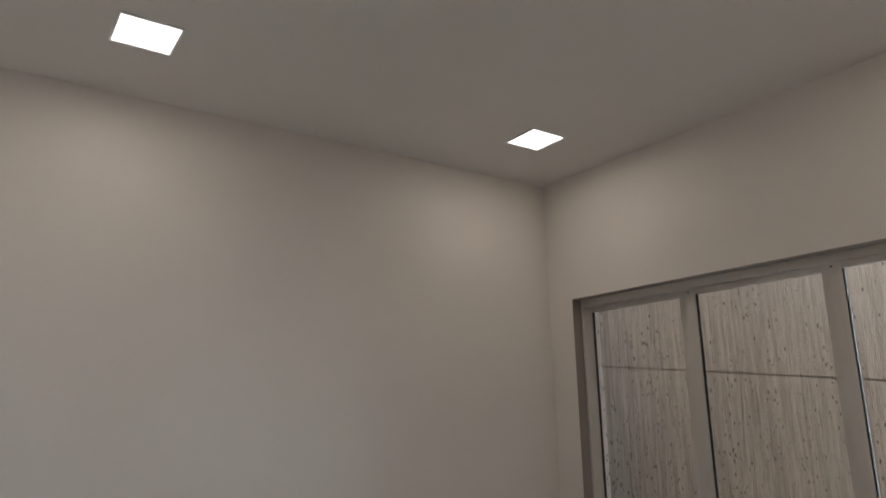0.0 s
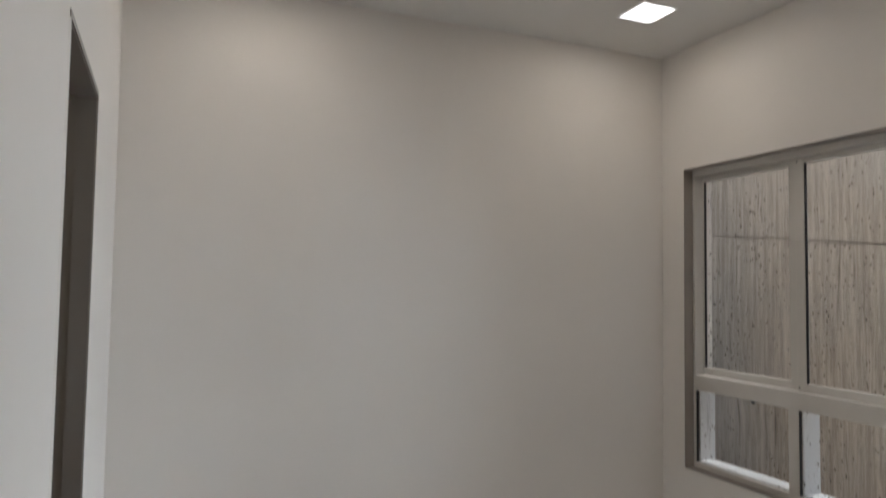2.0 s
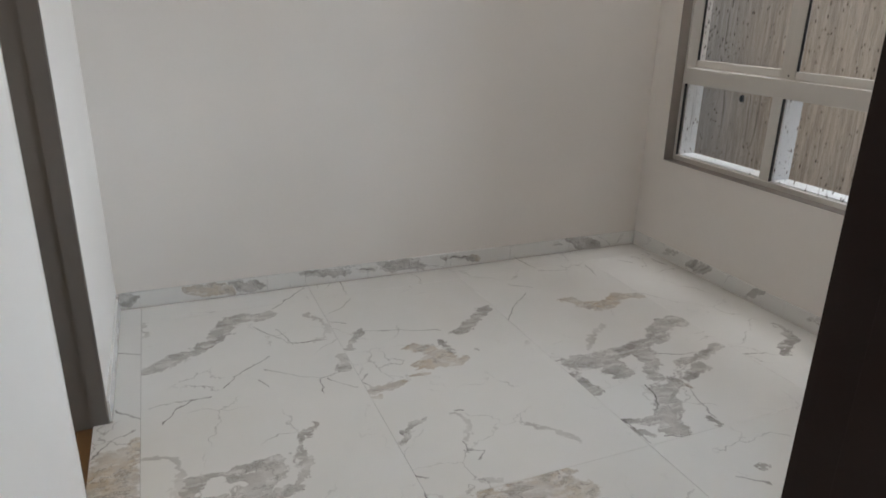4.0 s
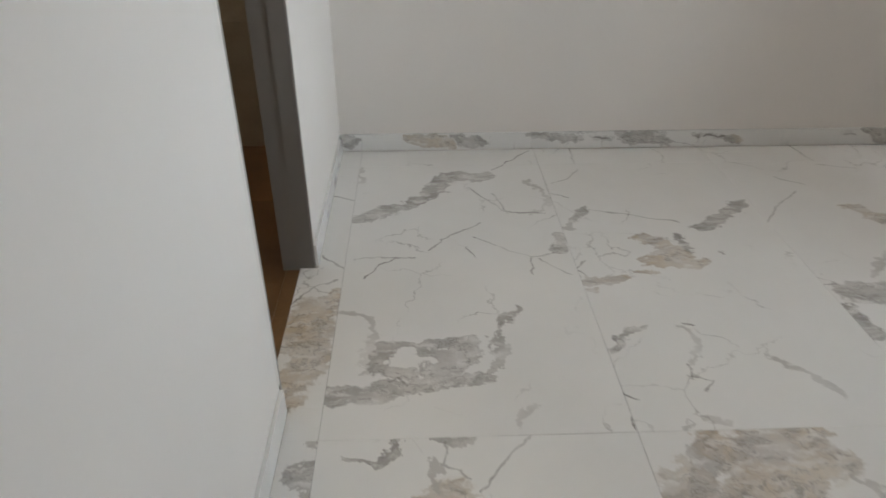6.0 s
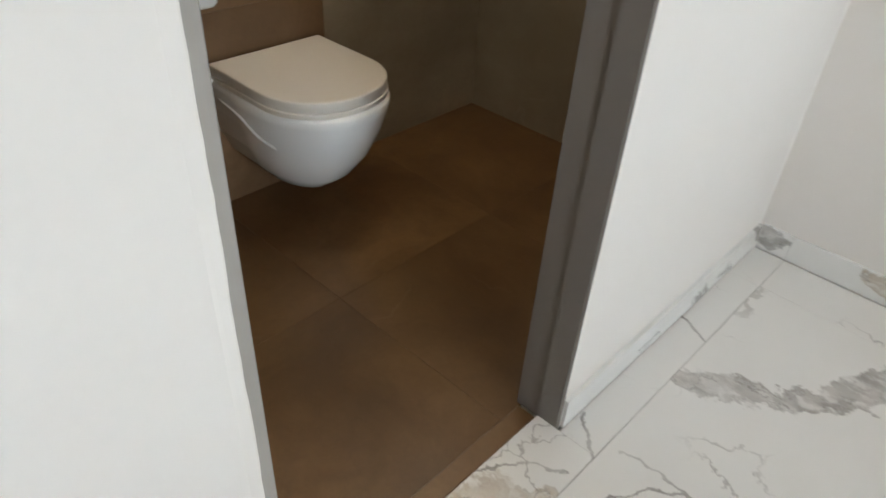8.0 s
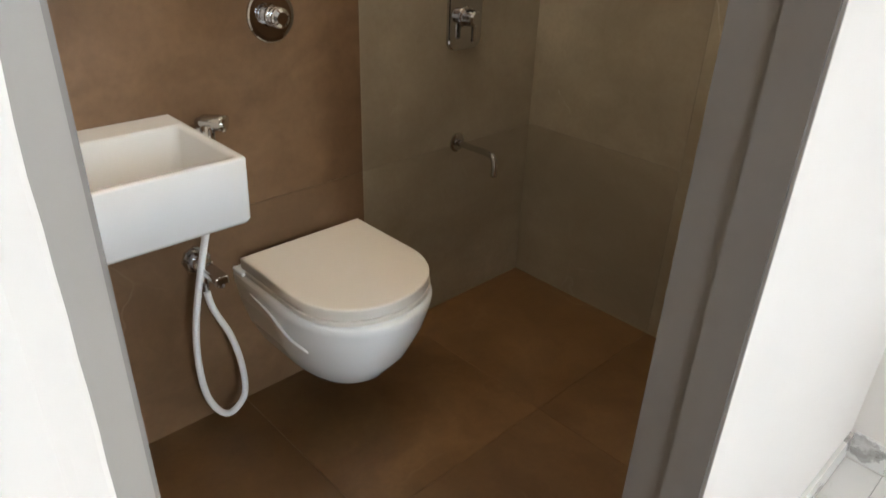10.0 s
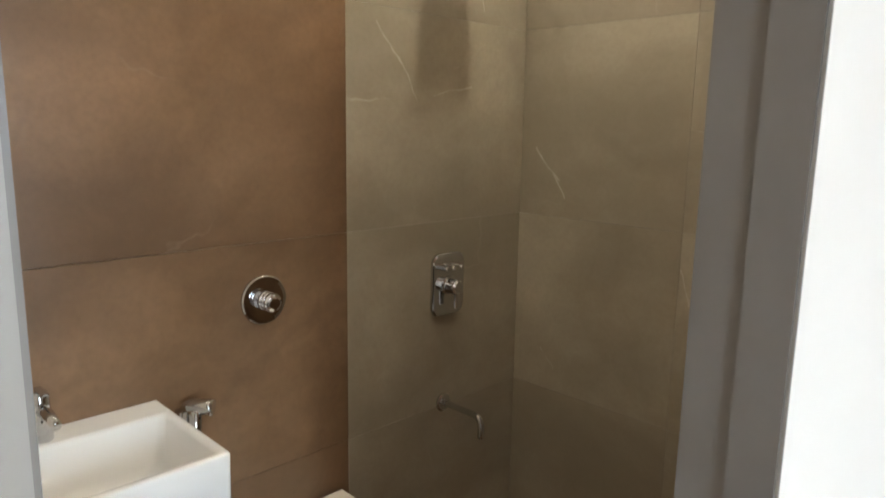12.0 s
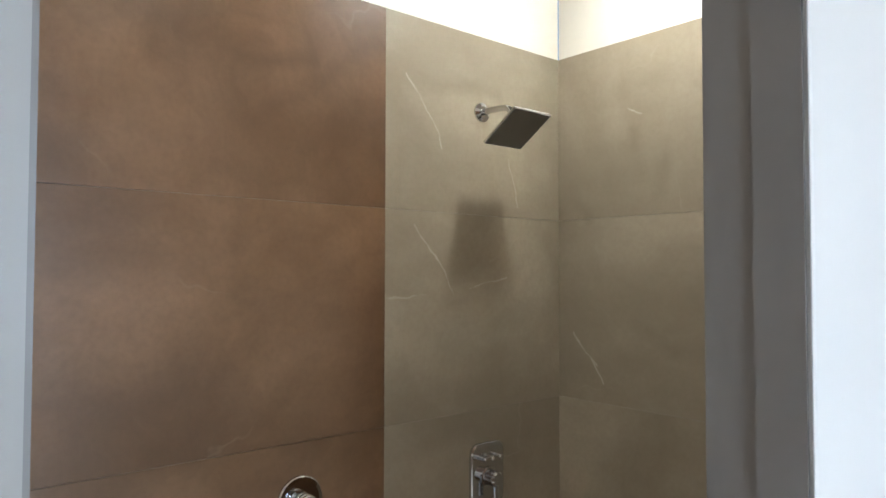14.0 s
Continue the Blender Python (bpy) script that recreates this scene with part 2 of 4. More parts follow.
def strokes_on(n, where, shapes):
    """One minus the distance to the nearest stroke in units of its half width."""
    best = None
    for x0, y0, x1, y1, r in shapes:
        dx, dy = x1 - x0, y1 - y0
        off = n.moved(where, (-x0, -y0, 0))
        along = n.maths("DIVIDE", n.add("VectorMath", {0: off, 1: (dx, dy, 0)}, operation="DOT_PRODUCT").outputs["Value"], dx * dx + dy * dy, clamp=True)
        foot = n.add("VectorMath", {0: (-dx, -dy, 0), 1: n.add("CombineXYZ", {0: along, 1: along, 2: along}).outputs[0], 2: off}, operation="MULTIPLY_ADD").outputs[0]
        dist = n.add("VectorMath", {0: foot}, operation="LENGTH").outputs["Value"]
        m = n.maths("MULTIPLY_ADD", dist, -1.0 / r, 1.6)
        best = m if best is None else n.maths("MAXIMUM", best, m)
    return best


def marble(name="marble_tile", cell=None, lo=0.6):
    n = Nodes(name)
    p = n.world_pos()
    rnd = n.add("ObjectInfo").outputs["Random"]
    off = n.add("CombineXYZ", {0: n.maths("MULTIPLY", rnd, 37.0), 1: n.maths("MULTIPLY", rnd, 91.0), 2: n.maths("MULTIPLY", rnd, 13.0)}).outputs[0]
    q = n.moved(p, off)
    warp = n.add("TexNoise", {"Vector": q, "Scale": 2.2, "Detail": 6.0, "Roughness": 0.6}).outputs[1]
    qw = n.add("VectorMath", {0: warp, 1: (0.45, 0.45, 0.45), 2: q}, operation="MULTIPLY_ADD").outputs[0]
    d2 = n.add("TexVoronoi", {"Vector": n.moved(qw, (5.1, 2.3, 0)), "Scale": 3.4}, feature="DISTANCE_TO_EDGE").outputs["Distance"]
    gate2 = n.ramp(n.noise(n.moved(q, (9, 4, 0)), 3.1, 3), 0.5, 0.62)
    veins = n.maths("MULTIPLY", n.ramp(d2, 0.0, 0.012, 0.65, 0.0), gate2)
    base = n.mix(n.noise(q, 3.5, 5), (0.70, 0.69, 0.665), (0.79, 0.78, 0.76))
    grey = n.mix(n.ramp(n.noise(qw, 5, 4, 0.55), 0.3, 0.7), (0.25, 0.23, 0.215), (0.50, 0.475, 0.45))
    gold = n.mix(n.ramp(n.noise(qw, 7, 5, 0.7), 0.35, 0.65), (0.42, 0.38, 0.35), (0.55, 0.45, 0.33))
    rim = (0.22, 0.205, 0.195)
    if cell is not None:
        lie = n.scaled(p, (1, 1, 0))
        if cell == "skirting":
            lean = n.maths("MULTIPLY", n.add("SeparateXYZ", {0: p}).outputs[2], 0.9)
            lie = n.moved(lie, n.add("CombineXYZ", {0: lean, 1: lean}).outputs[0])
            lie = n.moved(lie, (-0.035, -0.035, 0))
        w1 = n.add("TexNoise", {"Vector": p, "Scale": 5.0, "Detail": 5.0, "Roughness": 0.58}).outputs[1]
        bent = n.add("VectorMath", {0: n.add("VectorMath", {0: w1, 1: (0.5, 0.5, 0.5)}, operation="SUBTRACT").outputs[0], 1: (0.15, 0.11, 0.0), 2: lie}, operation="MULTIPLY_ADD").outputs[0]
        w3 = n.add("TexNoise", {"Vector": p, "Scale": 24.0, "Detail": 4.0, "Roughness": 0.7}).outputs[1]
        bent = n.add("VectorMath", {0: n.add("VectorMath", {0: w3, 1: (0.5, 0.5, 0.5)}, operation="SUBTRACT").outputs[0], 1: (0.11, 0.05, 0.0), 2: bent}, operation="MULTIPLY_ADD").outputs[0]
        w2 = n.add("TexNoise", {"Vector": p, "Scale": 14.0, "Detail": 6.0, "Roughness": 0.65}).outputs[1]
        kinked = n.add("VectorMath", {0: n.add("VectorMath", {0: w2, 1: (0.5, 0.5, 0.5)}, operation="SUBTRACT").outputs[0], 1: (0.055, 0.055, 0.0), 2: lie}, operation="MULTIPLY_ADD").outputs[0]

        strokes = functools.partial(strokes_on, n)
        hole = n.maths("MULTIPLY", n.maths("SUBTRACT", n.noise(n.scaled(bent, (1, 1.6, 1)), 8, 5, 0.55), 0.52), 0.8 if cell == "skirting" else 2.8)
        mine = lambda shapes: shapes if cell == "skirting" else [v for v in shapes if cell_of((v[0] + v[2]) / 2, (v[1] + v[3]) / 2) == cell] or [(9, 9, 9.1, 9, 0.01)[:len(shapes[0])]]
        lists = (SKIRT_GREY, SKIRT_TAN, SKIRT_CRACKS, SKIRT_CRACKS) if cell == "skirting" else (GREY_A + GREY_B + GREY_C + GREY_D, TAN_A + TAN_B, CRACK_A + CRACK_B + CRACK_C, SOFT_A)
        g = n.maths("ADD", strokes(bent, mine(lists[0])), hole)
        t = n.maths("ADD", strokes(bent, mine(lists[1])), hole)
        fade = n.maths("MULTIPLY", n.ramp(n.noise(bent, 5, 4, 0.6), 0.36, 0.6, 0.5, 1.0), n.ramp(n.noise(n.scaled(bent, (1, 2.6, 1)), 13, 5, 0.6), 0.36, 0.52, 0.3, 1.0))
        c = n.mix(n.maths("MULTIPLY", n.ramp(g, 0.05, 0.42), fade), base, grey)
        c = n.mix(n.maths("MULTIPLY", n.ramp(g, 0.16, 0.28), n.ramp(g, 0.3, 0.55, 0.22, 0.0)), c, rim)
        c = n.mix(n.maths("MULTIPLY", n.ramp(t, 0.05, 0.42), fade), c, gold)
        c = n.mix(n.maths("MULTIPLY", n.ramp(t, 0.16, 0.28), n.ramp(t, 0.3, 0.5, 0.18, 0.0)), c, (0.28, 0.23, 0.18))
        inner = n.maths("ABSOLUTE", n.maths("SUBTRACT", n.noise(bent, 6, 5, 0.7), 0.5))
        c = n.mix(n.maths("MULTIPLY", n.ramp(inner, 0.0, 0.014, 0.7, 0.0), n.ramp(n.maths("MAXIMUM", g, t), 0.15, 0.6)), c, rim)
        wide = n.ramp(n.noise(p, 7, 3), 0.35, 0.65, 0.25, 1.0)
        k = strokes(kinked, [(*v, 0.0034) for v in mine(lists[2])])
        soft = n.maths("ADD", strokes(bent, [(*v, 0.013) for v in mine(lists[3])]), n.maths("MULTIPLY", hole, 0.4))
        c = n.mix(n.maths("MULTIPLY", n.ramp(soft, 0.5, 0.9, 0.0, 0.75), n.ramp(n.noise(p, 4.5, 3), 0.35, 0.6, 0.35, 1.0)), c, (0.44, 0.42, 0.40))
        c = n.mix(n.maths("MULTIPLY", n.ramp(k, 0.4, 1.1, 0.0, 0.85), wide), c, (0.17, 0.155, 0.145))
    else:
        patch = n.maths("MULTIPLY", n.ramp(n.noise(qw, 3.4, 5), lo, lo + 0.05), n.ramp(n.noise(qw, 12.0, 4), 0.3, 0.45))
        c = n.mix(n.maths("MULTIPLY", patch, 0.9), base, n.mix(n.ramp(n.noise(q, 2.6, 2), 0.5, 0.6), grey, gold))
    c = n.mix(veins, c, (0.30, 0.28, 0.27))
    return n.out(c, n.maths("MULTIPLY_ADD", n.noise(p, 8, 4), 0.1, 0.15), bump=n.noise(p, 6, 2), dist=0.0005, strength=0.2)


def stone_tile(name, a, b, vein, rough=0.32, pale=(), dark=()):
    n = Nodes(name)
    p = n.world_pos()
    rnd = n.add("ObjectInfo").outputs["Random"]
    off = n.add("CombineXYZ", {0: n.maths("MULTIPLY", rnd, 17.0), 1: n.maths("MULTIPLY", rnd, 29.0), 2: n.maths("MULTIPLY", rnd, 41.0)}).outputs[0]
    q = n.moved(p, off)
    warp = n.add("TexNoise", {"Vector": q, "Scale": 1.6, "Detail": 5.0}).outputs[1]
    qw = n.add("VectorMath", {0: warp, 1: (0.7, 0.7, 0.7), 2: q}, operation="MULTIPLY_ADD").outputs[0]
    cloud = n.ramp(n.noise(qw, 2.0, 7, 0.62), 0.33, 0.69)
    c = n.mix(n.ramp(n.noise(n.scaled(q, (1, 1, 2.2)), 1.1, 4), 0.35, 0.65, 0.0, 0.6), n.mix(cloud, a, b), tuple(x * 0.72 for x in a))
    fine = n.noise(q, 70, 4)
    c = n.mix(n.ramp(fine, 0.4, 0.75, 0.0, 0.18), c, tuple(x * 0.7 for x in a))
    d = n.add("TexVoronoi", {"Vector": qw, "Scale": 1.2}, feature="DISTANCE_TO_EDGE").outputs["Distance"]
    v = n.maths("MULTIPLY", n.ramp(d, 0.0, 0.006, 1.0, 0.0), n.ramp(n.noise(q, 3.0, 3), 0.52, 0.62))
    c = n.mix(n.maths("MULTIPLY", v, 0.16), c, vein)
    c = n.mix(n.ramp(rnd, 0, 1, 0.0, 0.16), c, tuple(x * 0.75 for x in a))
    xyz = n.add("SeparateXYZ", {0: p}).outputs
    flat = n.add("CombineXYZ", {0: n.maths("ADD", xyz[0], xyz[1]), 1: xyz[2]}).outputs[0]
    shake = n.add("TexNoise", {"Vector": p, "Scale": 9.0, "Detail": 4.0}).outputs[1]
    flat = n.add("VectorMath", {0: n.add("VectorMath", {0: shake, 1: (0.5, 0.5, 0.5)}, operation="SUBTRACT").outputs[0], 1: (0.05, 0.05, 0.0), 2: flat}, operation="MULTIPLY_ADD").outputs[0]
    if pale:
        k = strokes_on(n, flat, [(*v, 0.0035) for v in pale])
        c = n.mix(n.maths("MULTIPLY", n.ramp(k, 0.5, 1.2, 0.0, 0.55), n.ramp(n.noise(p, 14, 3), 0.35, 0.6, 0.1, 1.0)), c, vein)
    if dark:
        k = strokes_on(n, flat, [(*v, 0.028) for v in dark])
        c = n.mix(n.maths("MULTIPLY", n.ramp(k, 0.3, 1.5, 0.0, 0.42), n.ramp(n.noise(p, 7, 3), 0.3, 0.6, 0.2, 1.0)), c, tuple(x * 0.6 for x in a))
    return n.out(c, n.maths("MULTIPLY_ADD", n.noise(qw, 5, 4), 0.2, rough - 0.08), bump=n.maths("ADD", fine, n.noise(q, 4, 3)), dist=0.0006, strength=0.3)


def plain(name, col, rough=0.4, metal=0.0, amp=0.06, scale=25.0, dist=0.0004, **more):
    n = Nodes(name)
    p = n.add("TexCoord").outputs["Object"]
    v = n.noise(p, scale, 4)
    w = n.noise(p, scale * 0.15, 2)
    c = n.mix(n.maths("MULTIPLY", n.maths("ADD", v, w), 0.5), tuple(x * (1 - amp) for x in col), tuple(min(x * (1 + amp), 1.0) for x in col))
    return n.out(c, n.maths("MULTIPLY_ADD", v, 0.08, max(rough - 0.04, 0.0)), metal, bump=v, dist=dist, strength=0.3, **more)


def concrete():
    n = Nodes("board_marked_concrete")
    p = n.world_pos()
    streak = n.noise(n.scaled(p, (1, 20, 0.9)), 2.2, 6, 0.65)
    fine = n.noise(n.scaled(p, (1, 40, 4)), 3, 5, 0.7)
    cloud = n.noise(p, 1.4, 4)
    c = n.mix(n.ramp(streak, 0.3, 0.7), (0.33, 0.26, 0.20), (0.62, 0.535, 0.45))
    c = n.mix(n.ramp(fine, 0.34, 0.5, 0.36, 0.0), c, (0.13, 0.11, 0.09))
    c = n.mix(n.ramp(cloud, 0.35, 0.7, 0.0, 0.5), c, (0.42, 0.39, 0.36))
    return n.out(c, 0.8, bump=n.maths("ADD", streak, fine), dist=0.01, strength=0.7)


# pale scratches and dark wisps on the grey-green tiles and a dark drift on the brown ones: x + y and height of both ends
SAND_PALE = [(-1.799, 2.15, -1.748, 2.093), (-1.748, 2.093, -1.694, 2.01), (-1.694, 2.01, -1.661, 1.947), (-1.766, 1.714, -1.692, 1.635), (-1.692, 1.635, -1.626, 1.518), (-1.864, 1.507, -1.724, 1.516),
             (-1.557, 1.534, -1.396, 1.564), (-1.383, 1.943, -1.344, 1.79), (-1.013, 1.307, -0.957, 1.221), (-0.855, 2.097, -0.804, 2.07), (-1.071, 1.376, -0.985, 1.279), (-1.024, 0.712, -0.973, 0.654), (-0.539, 1.049, -0.514, 0.954)]
SAND_DARK = [(-1.748, 2.127, -1.558, 2.152), (-1.558, 2.152, -1.435, 2.138), (-0.732, 1.963, -0.747, 1.818), (-1.07, 1.845, -1.011, 1.765), (-0.835, 2.013, -0.815, 1.903), (-0.835, 1.427, -0.714, 1.346), (-0.714, 1.346, -0.524, 1.371)]
BROWN_DARK = [(-1.90, 2.21, -1.972, 2.162), (-1.972, 2.162, -2.091, 2.056), (-2.091, 2.056, -2.26, 1.944), (-2.276, 2.098, -2.092, 2.122), (-2.236, 0.794, -1.991, 0.946), (-1.991, 0.946, -1.899, 0.993)]


M_WALL = paint("wall_paint", (0.755, 0.715, 0.675))
M_CEIL = paint("ceiling_paint", (0.72, 0.70, 0.67))
M_CREAM = paint("cream_paint", (0.80, 0.76, 0.68))
M_SKIRT = marble("marble_skirting", "skirting")
M_GROUT = plain("grout", (0.42, 0.40, 0.37), 0.85)
M_BROWN = stone_tile("brown_stone_tile", (0.115, 0.062, 0.029), (0.262, 0.150, 0.080), (0.36, 0.28, 0.20), dark=BROWN_DARK)
M_BROWNFLOOR = stone_tile("brown_stone_floor_tile", (0.095, 0.046, 0.016), (0.25, 0.135, 0.056), (0.28, 0.20, 0.13))
M_SAND = stone_tile("grey_green_stone_tile", (0.31, 0.260, 0.188), (0.475, 0.41, 0.310), (0.62, 0.57, 0.48), pale=SAND_PALE, dark=SAND_DARK)
M_LINING = plain("taupe_lining_stone", (0.19, 0.171, 0.158), 0.35)
M_EDGE = plain("pale_lining_edge", (0.30, 0.275, 0.25), 0.5)
M_TAUPE = plain("taupe_window_lining", (0.26, 0.225, 0.20), 0.4)
M_FRAME = plain("beige_white_aluminium", (0.60, 0.57, 0.53), 0.38)
M_WHITE = plain("white_coat_and_skylit_frame", (0.82, 0.83, 0.84), 0.4)
M_RUBBER_SHADE = plain("black_gasket_and_hole_shade", (0.02, 0.02, 0.022), 0.6)
M_DARKWOOD = plain("dark_brown_laminate", (0.018, 0.009, 0.007), 0.62, amp=0.25, **{"Specular IOR Level": 0.2})
M_CERAMIC = plain("white_glazed_ceramic", (0.80, 0.79, 0.77), 0.08, amp=0.008, scale=3, dist=0.0)
M_SEAT = plain("white_seat_plastic", (0.76, 0.70, 0.62), 0.3, amp=0.01, scale=3, dist=0.0)
for m, r in ((M_CERAMIC, 0.07), (M_SEAT, 0.28)):
    link = m.node_tree.nodes["Principled BSDF"].inputs["Roughness"].links[0]
    m.node_tree.links.remove(link)
    m.node_tree.nodes["Principled BSDF"].inputs["Roughness"].default_value = r
M_CHROME = plain("chrome", (0.62, 0.63, 0.65), 0.06, 1.0, amp=0.02, scale=5, dist=0.0)
M_GREYRUB = plain("grey_nozzle_plate", (0.20, 0.20, 0.19), 0.5)
M_HOSE = plain("white_hose", (0.74, 0.73, 0.71), 0.35)
M_CONC = concrete()
M_DIFF = Nodes("panel_diffuser")
M_DIFF = M_DIFF.out((0.9, 0.9, 0.9), 0.4, **{"Emission Color": (0.97, 0.98, 1.0), "Emission Strength": 6.0})
M_WARMDIFF = Nodes("warm_panel_diffuser").out((0.9, 0.9, 0.9), 0.4, **{"Emission Color": (1.0, 0.9, 0.72), "Emission Strength": 6.0})


def glass():
    n = Nodes("wet_window_glass")
    p = n.world_pos()
    shift = n.add("TexNoise", {"Vector": p, "Scale": 4.0, "Detail": 2.0}).outputs[1]
    q = n.add("VectorMath", {0: shift, 1: (0.0, 0.05, 0.08), 2: p}, operation="MULTIPLY_ADD").outputs[0]
    cells = n.add("TexVoronoi", {"Vector": n.scaled(q, (0.0, 88, 25)), "Scale": 1.0})
    size = n.add("SeparateXYZ", {0: cells.outputs["Color"]}).outputs[0]
    gate = n.ramp(n.noise(p, 2.6, 3), 0.38, 0.62, 0.5, 1.0)
    drop = n.ramp(n.maths("DIVIDE", cells.outputs["Distance"], n.maths("MULTIPLY", n.maths("MULTIPLY_ADD", size, 0.26, 0.10), gate)), 0.5, 1.0, 1.0, 0.0)
    run = n.maths("MULTIPLY", n.ramp(n.noise(n.scaled(q, (0.0, 55, 1.6)), 1.0, 3), 0.60, 0.66), n.ramp(n.noise(n.scaled(p, (0, 9, 2)), 1.0, 2), 0.42, 0.6))
    wet = n.maths("MAXIMUM", drop, n.maths("MULTIPLY", run, 0.6))
    # the dark that drops and runs refract is put into the colour
    c = n.mix(wet, (0.97, 0.98, 0.98), (0.30, 0.27, 0.24))
    return n.out(c, 0.0, bump=wet, dist=0.0012, strength=0.5, **{"Transmission Weight": 1.0, "IOR": 1.2})


M_GLASS = glass()


# ---- building helpers ----
def finish(ob, mats, smooth=False):
    for m in mats if isinstance(mats, (list, tuple)) else [mats]:
        ob.data.materials.append(m)
    if smooth:
        for f in ob.data.polygons:
            f.use_smooth = True


def part(name, bm, material, parent=None, label="", smooth=False):
    mesh = bpy.data.meshes.new(name)
    bmesh.ops.recalc_face_normals(bm, faces=bm.faces)
    bm.to_mesh(mesh)
    bm.free()
    ob = new(name, mesh)
    finish(ob, material, smooth)
    if parent is not None:
        ob.parent = parent
    return tagged(ob, label)


def thing(name, at, label, category, group=""):
    ob = new(name)
    ob.location = at
    return tagged(ob, label, category, group)


def add_box(bm, x0, x1, y0, y1, z0, z1, bevel=0.0):
    vs = bmesh.ops.create_cube(bm, size=1)["verts"]
    for v in vs:
        v.co = Vector((x0 + (v.co.x + 0.5) * (x1 - x0), y0 + (v.co.y + 0.5) * (y1 - y0), z0 + (v.co.z + 0.5) * (z1 - z0)))
    if bevel:
        es = {e for v in vs for e in v.link_edges}
        bmesh.ops.bevel(bm, geom=list(es), offset=bevel, segments=2, affect="EDGES", profile=0.5)
    return bm


def boxes(*specs, bevel=0.0):
    bm = bmesh.new()
    for s in specs:
        add_box(bm, *s, bevel=bevel)
    return bm


def add_tube(bm, pts, r, seg=16, cap=True):
    """A round bar along points; r is one radius or one for each point."""
    pts = [Vector(p) for p in pts]
    rs = r if isinstance(r, (list, tuple)) else [r] * len(pts)
    rings, side = [], None
    for i, p in enumerate(pts):
        d = (pts[min(i + 1, len(pts) - 1)] - pts[max(i - 1, 0)]).normalized()
        if side is None:
            side = d.orthogonal().normalized()
        side = (side - d * side.dot(d)).normalized()
        up = d.cross(side)
        rings.append([bm.verts.new(p + rs[i] * (math.cos(a) * side + math.sin(a) * up)) for a in (2 * math.pi * k / seg for k in range(seg))])
    for a, b in zip(rings, rings[1:]):
        for k in range(seg):
            bm.faces.new((a[k], a[(k + 1) % seg], b[(k + 1) % seg], b[k]))
    if cap:
        bm.faces.new(rings[0][::-1])
        bm.faces.new(rings[-1])
    return bm


def tube(pts, r, seg=16):
    return add_tube(bmesh.new(), pts, r, seg)


def loft(rings, cap=True):
    bm = bmesh.new()
    vs = [[bm.verts.new(p) for p in ring] for ring in rings]
    n = len(vs[0])
    for a, b in zip(vs, vs[1:]):
        for k in range(n):
            bm.faces.new((a[k], a[(k + 1) % n], b[(k + 1) % n], b[k]))
    if cap:
        bm.faces.new(vs[0][::-1])
        bm.faces.new(vs[-1])
    return bm


def structure(name, bm, mat, label="", category=""):
    ob = part(name, bm, mat)
    return tagged(ob, label, category, kind="structure")


def curve_points(ctrl, steps=10):
    """A smooth line through the control points."""
    c = [Vector(p) for p in ctrl]
    c = [c[0] * 2 - c[1], *c, c[-1] * 2 - c[-2]]
    out = []
    for i in range(1, len(c) - 2):
        for k in range(steps):
            t = k / steps
            out.append(0.5 * ((2 * c[i]) + (c[i + 1] - c[i - 1]) * t + (2 * c[i - 1] - 5 * c[i] + 4 * c[i + 1] - c[i + 2]) * t * t + (3 * c[i] - c[i - 1] - 3 * c[i + 1] + c[i + 2]) * t ** 3))
    return out + [c[-2]]


# ---- large structure ----
P0 = -5.4  # end of the passage
structure("wall_north", boxes((-0.10, W + 0.205, 0.0, 0.12, -0.05, H)), M_WALL, "cream-white painted plaster wall, blank, above the marble skirting", "wall")
structure("wall_west", boxes((-0.10, 0, P0, D0 - LT, -0.05, H), (-0.10, 0, D1 + LN, 0.0, -0.05, H), (-0.10, 0, D0 - LT, D1 + LN, DH + LT, H)), M_WALL,
          "white painted wall with the bathroom doorway", "wall")
structure("wall_east", boxes((W, W + 0.205, S, WY0, -0.05, H), (W, W + 0.205, WY1, 0.0, -0.05, H), (W, W + 0.205, WY0, WY1, -0.05, WZ0), (W, W + 0.205, WY0, WY1, WZ1, H)), M_WALL,
          "cream-white painted wall round the sliding window", "wall")
structure("wall_south", boxes((1.19, W + 0.205, S - 0.2, S, -0.05, H), (0.0, 1.19, S - 0.2, S, 2.42, H)), M_WALL, "painted wall beside the entrance door", "wall")
# never in view: walls added to close the passage off from outside light
structure("wall_passage_unseen", boxes((1.5, 1.62, P0, S - 0.2, -0.05, H), (-0.1, 1.62, P0 - 0.12, P0, -0.05, H)), M_WALL, "unseen plain painted wall added to close the passage", "wall")
structure("ceiling", boxes((-0.10, W + 0.205, P0 - 0.12, 0.12, H, H + 0.12)), M_CEIL, "flat off-white painted ceiling", "ceiling")
floor = structure("floor", boxes((0.0, W, P0, 0.0, -0.06, -0.012), (-0.05, 0.0, D0 - LT, D1 + LN, -0.06, -0.012)), M_GROUT, "white marble-look tile floor with grey and tan veins", "floor")

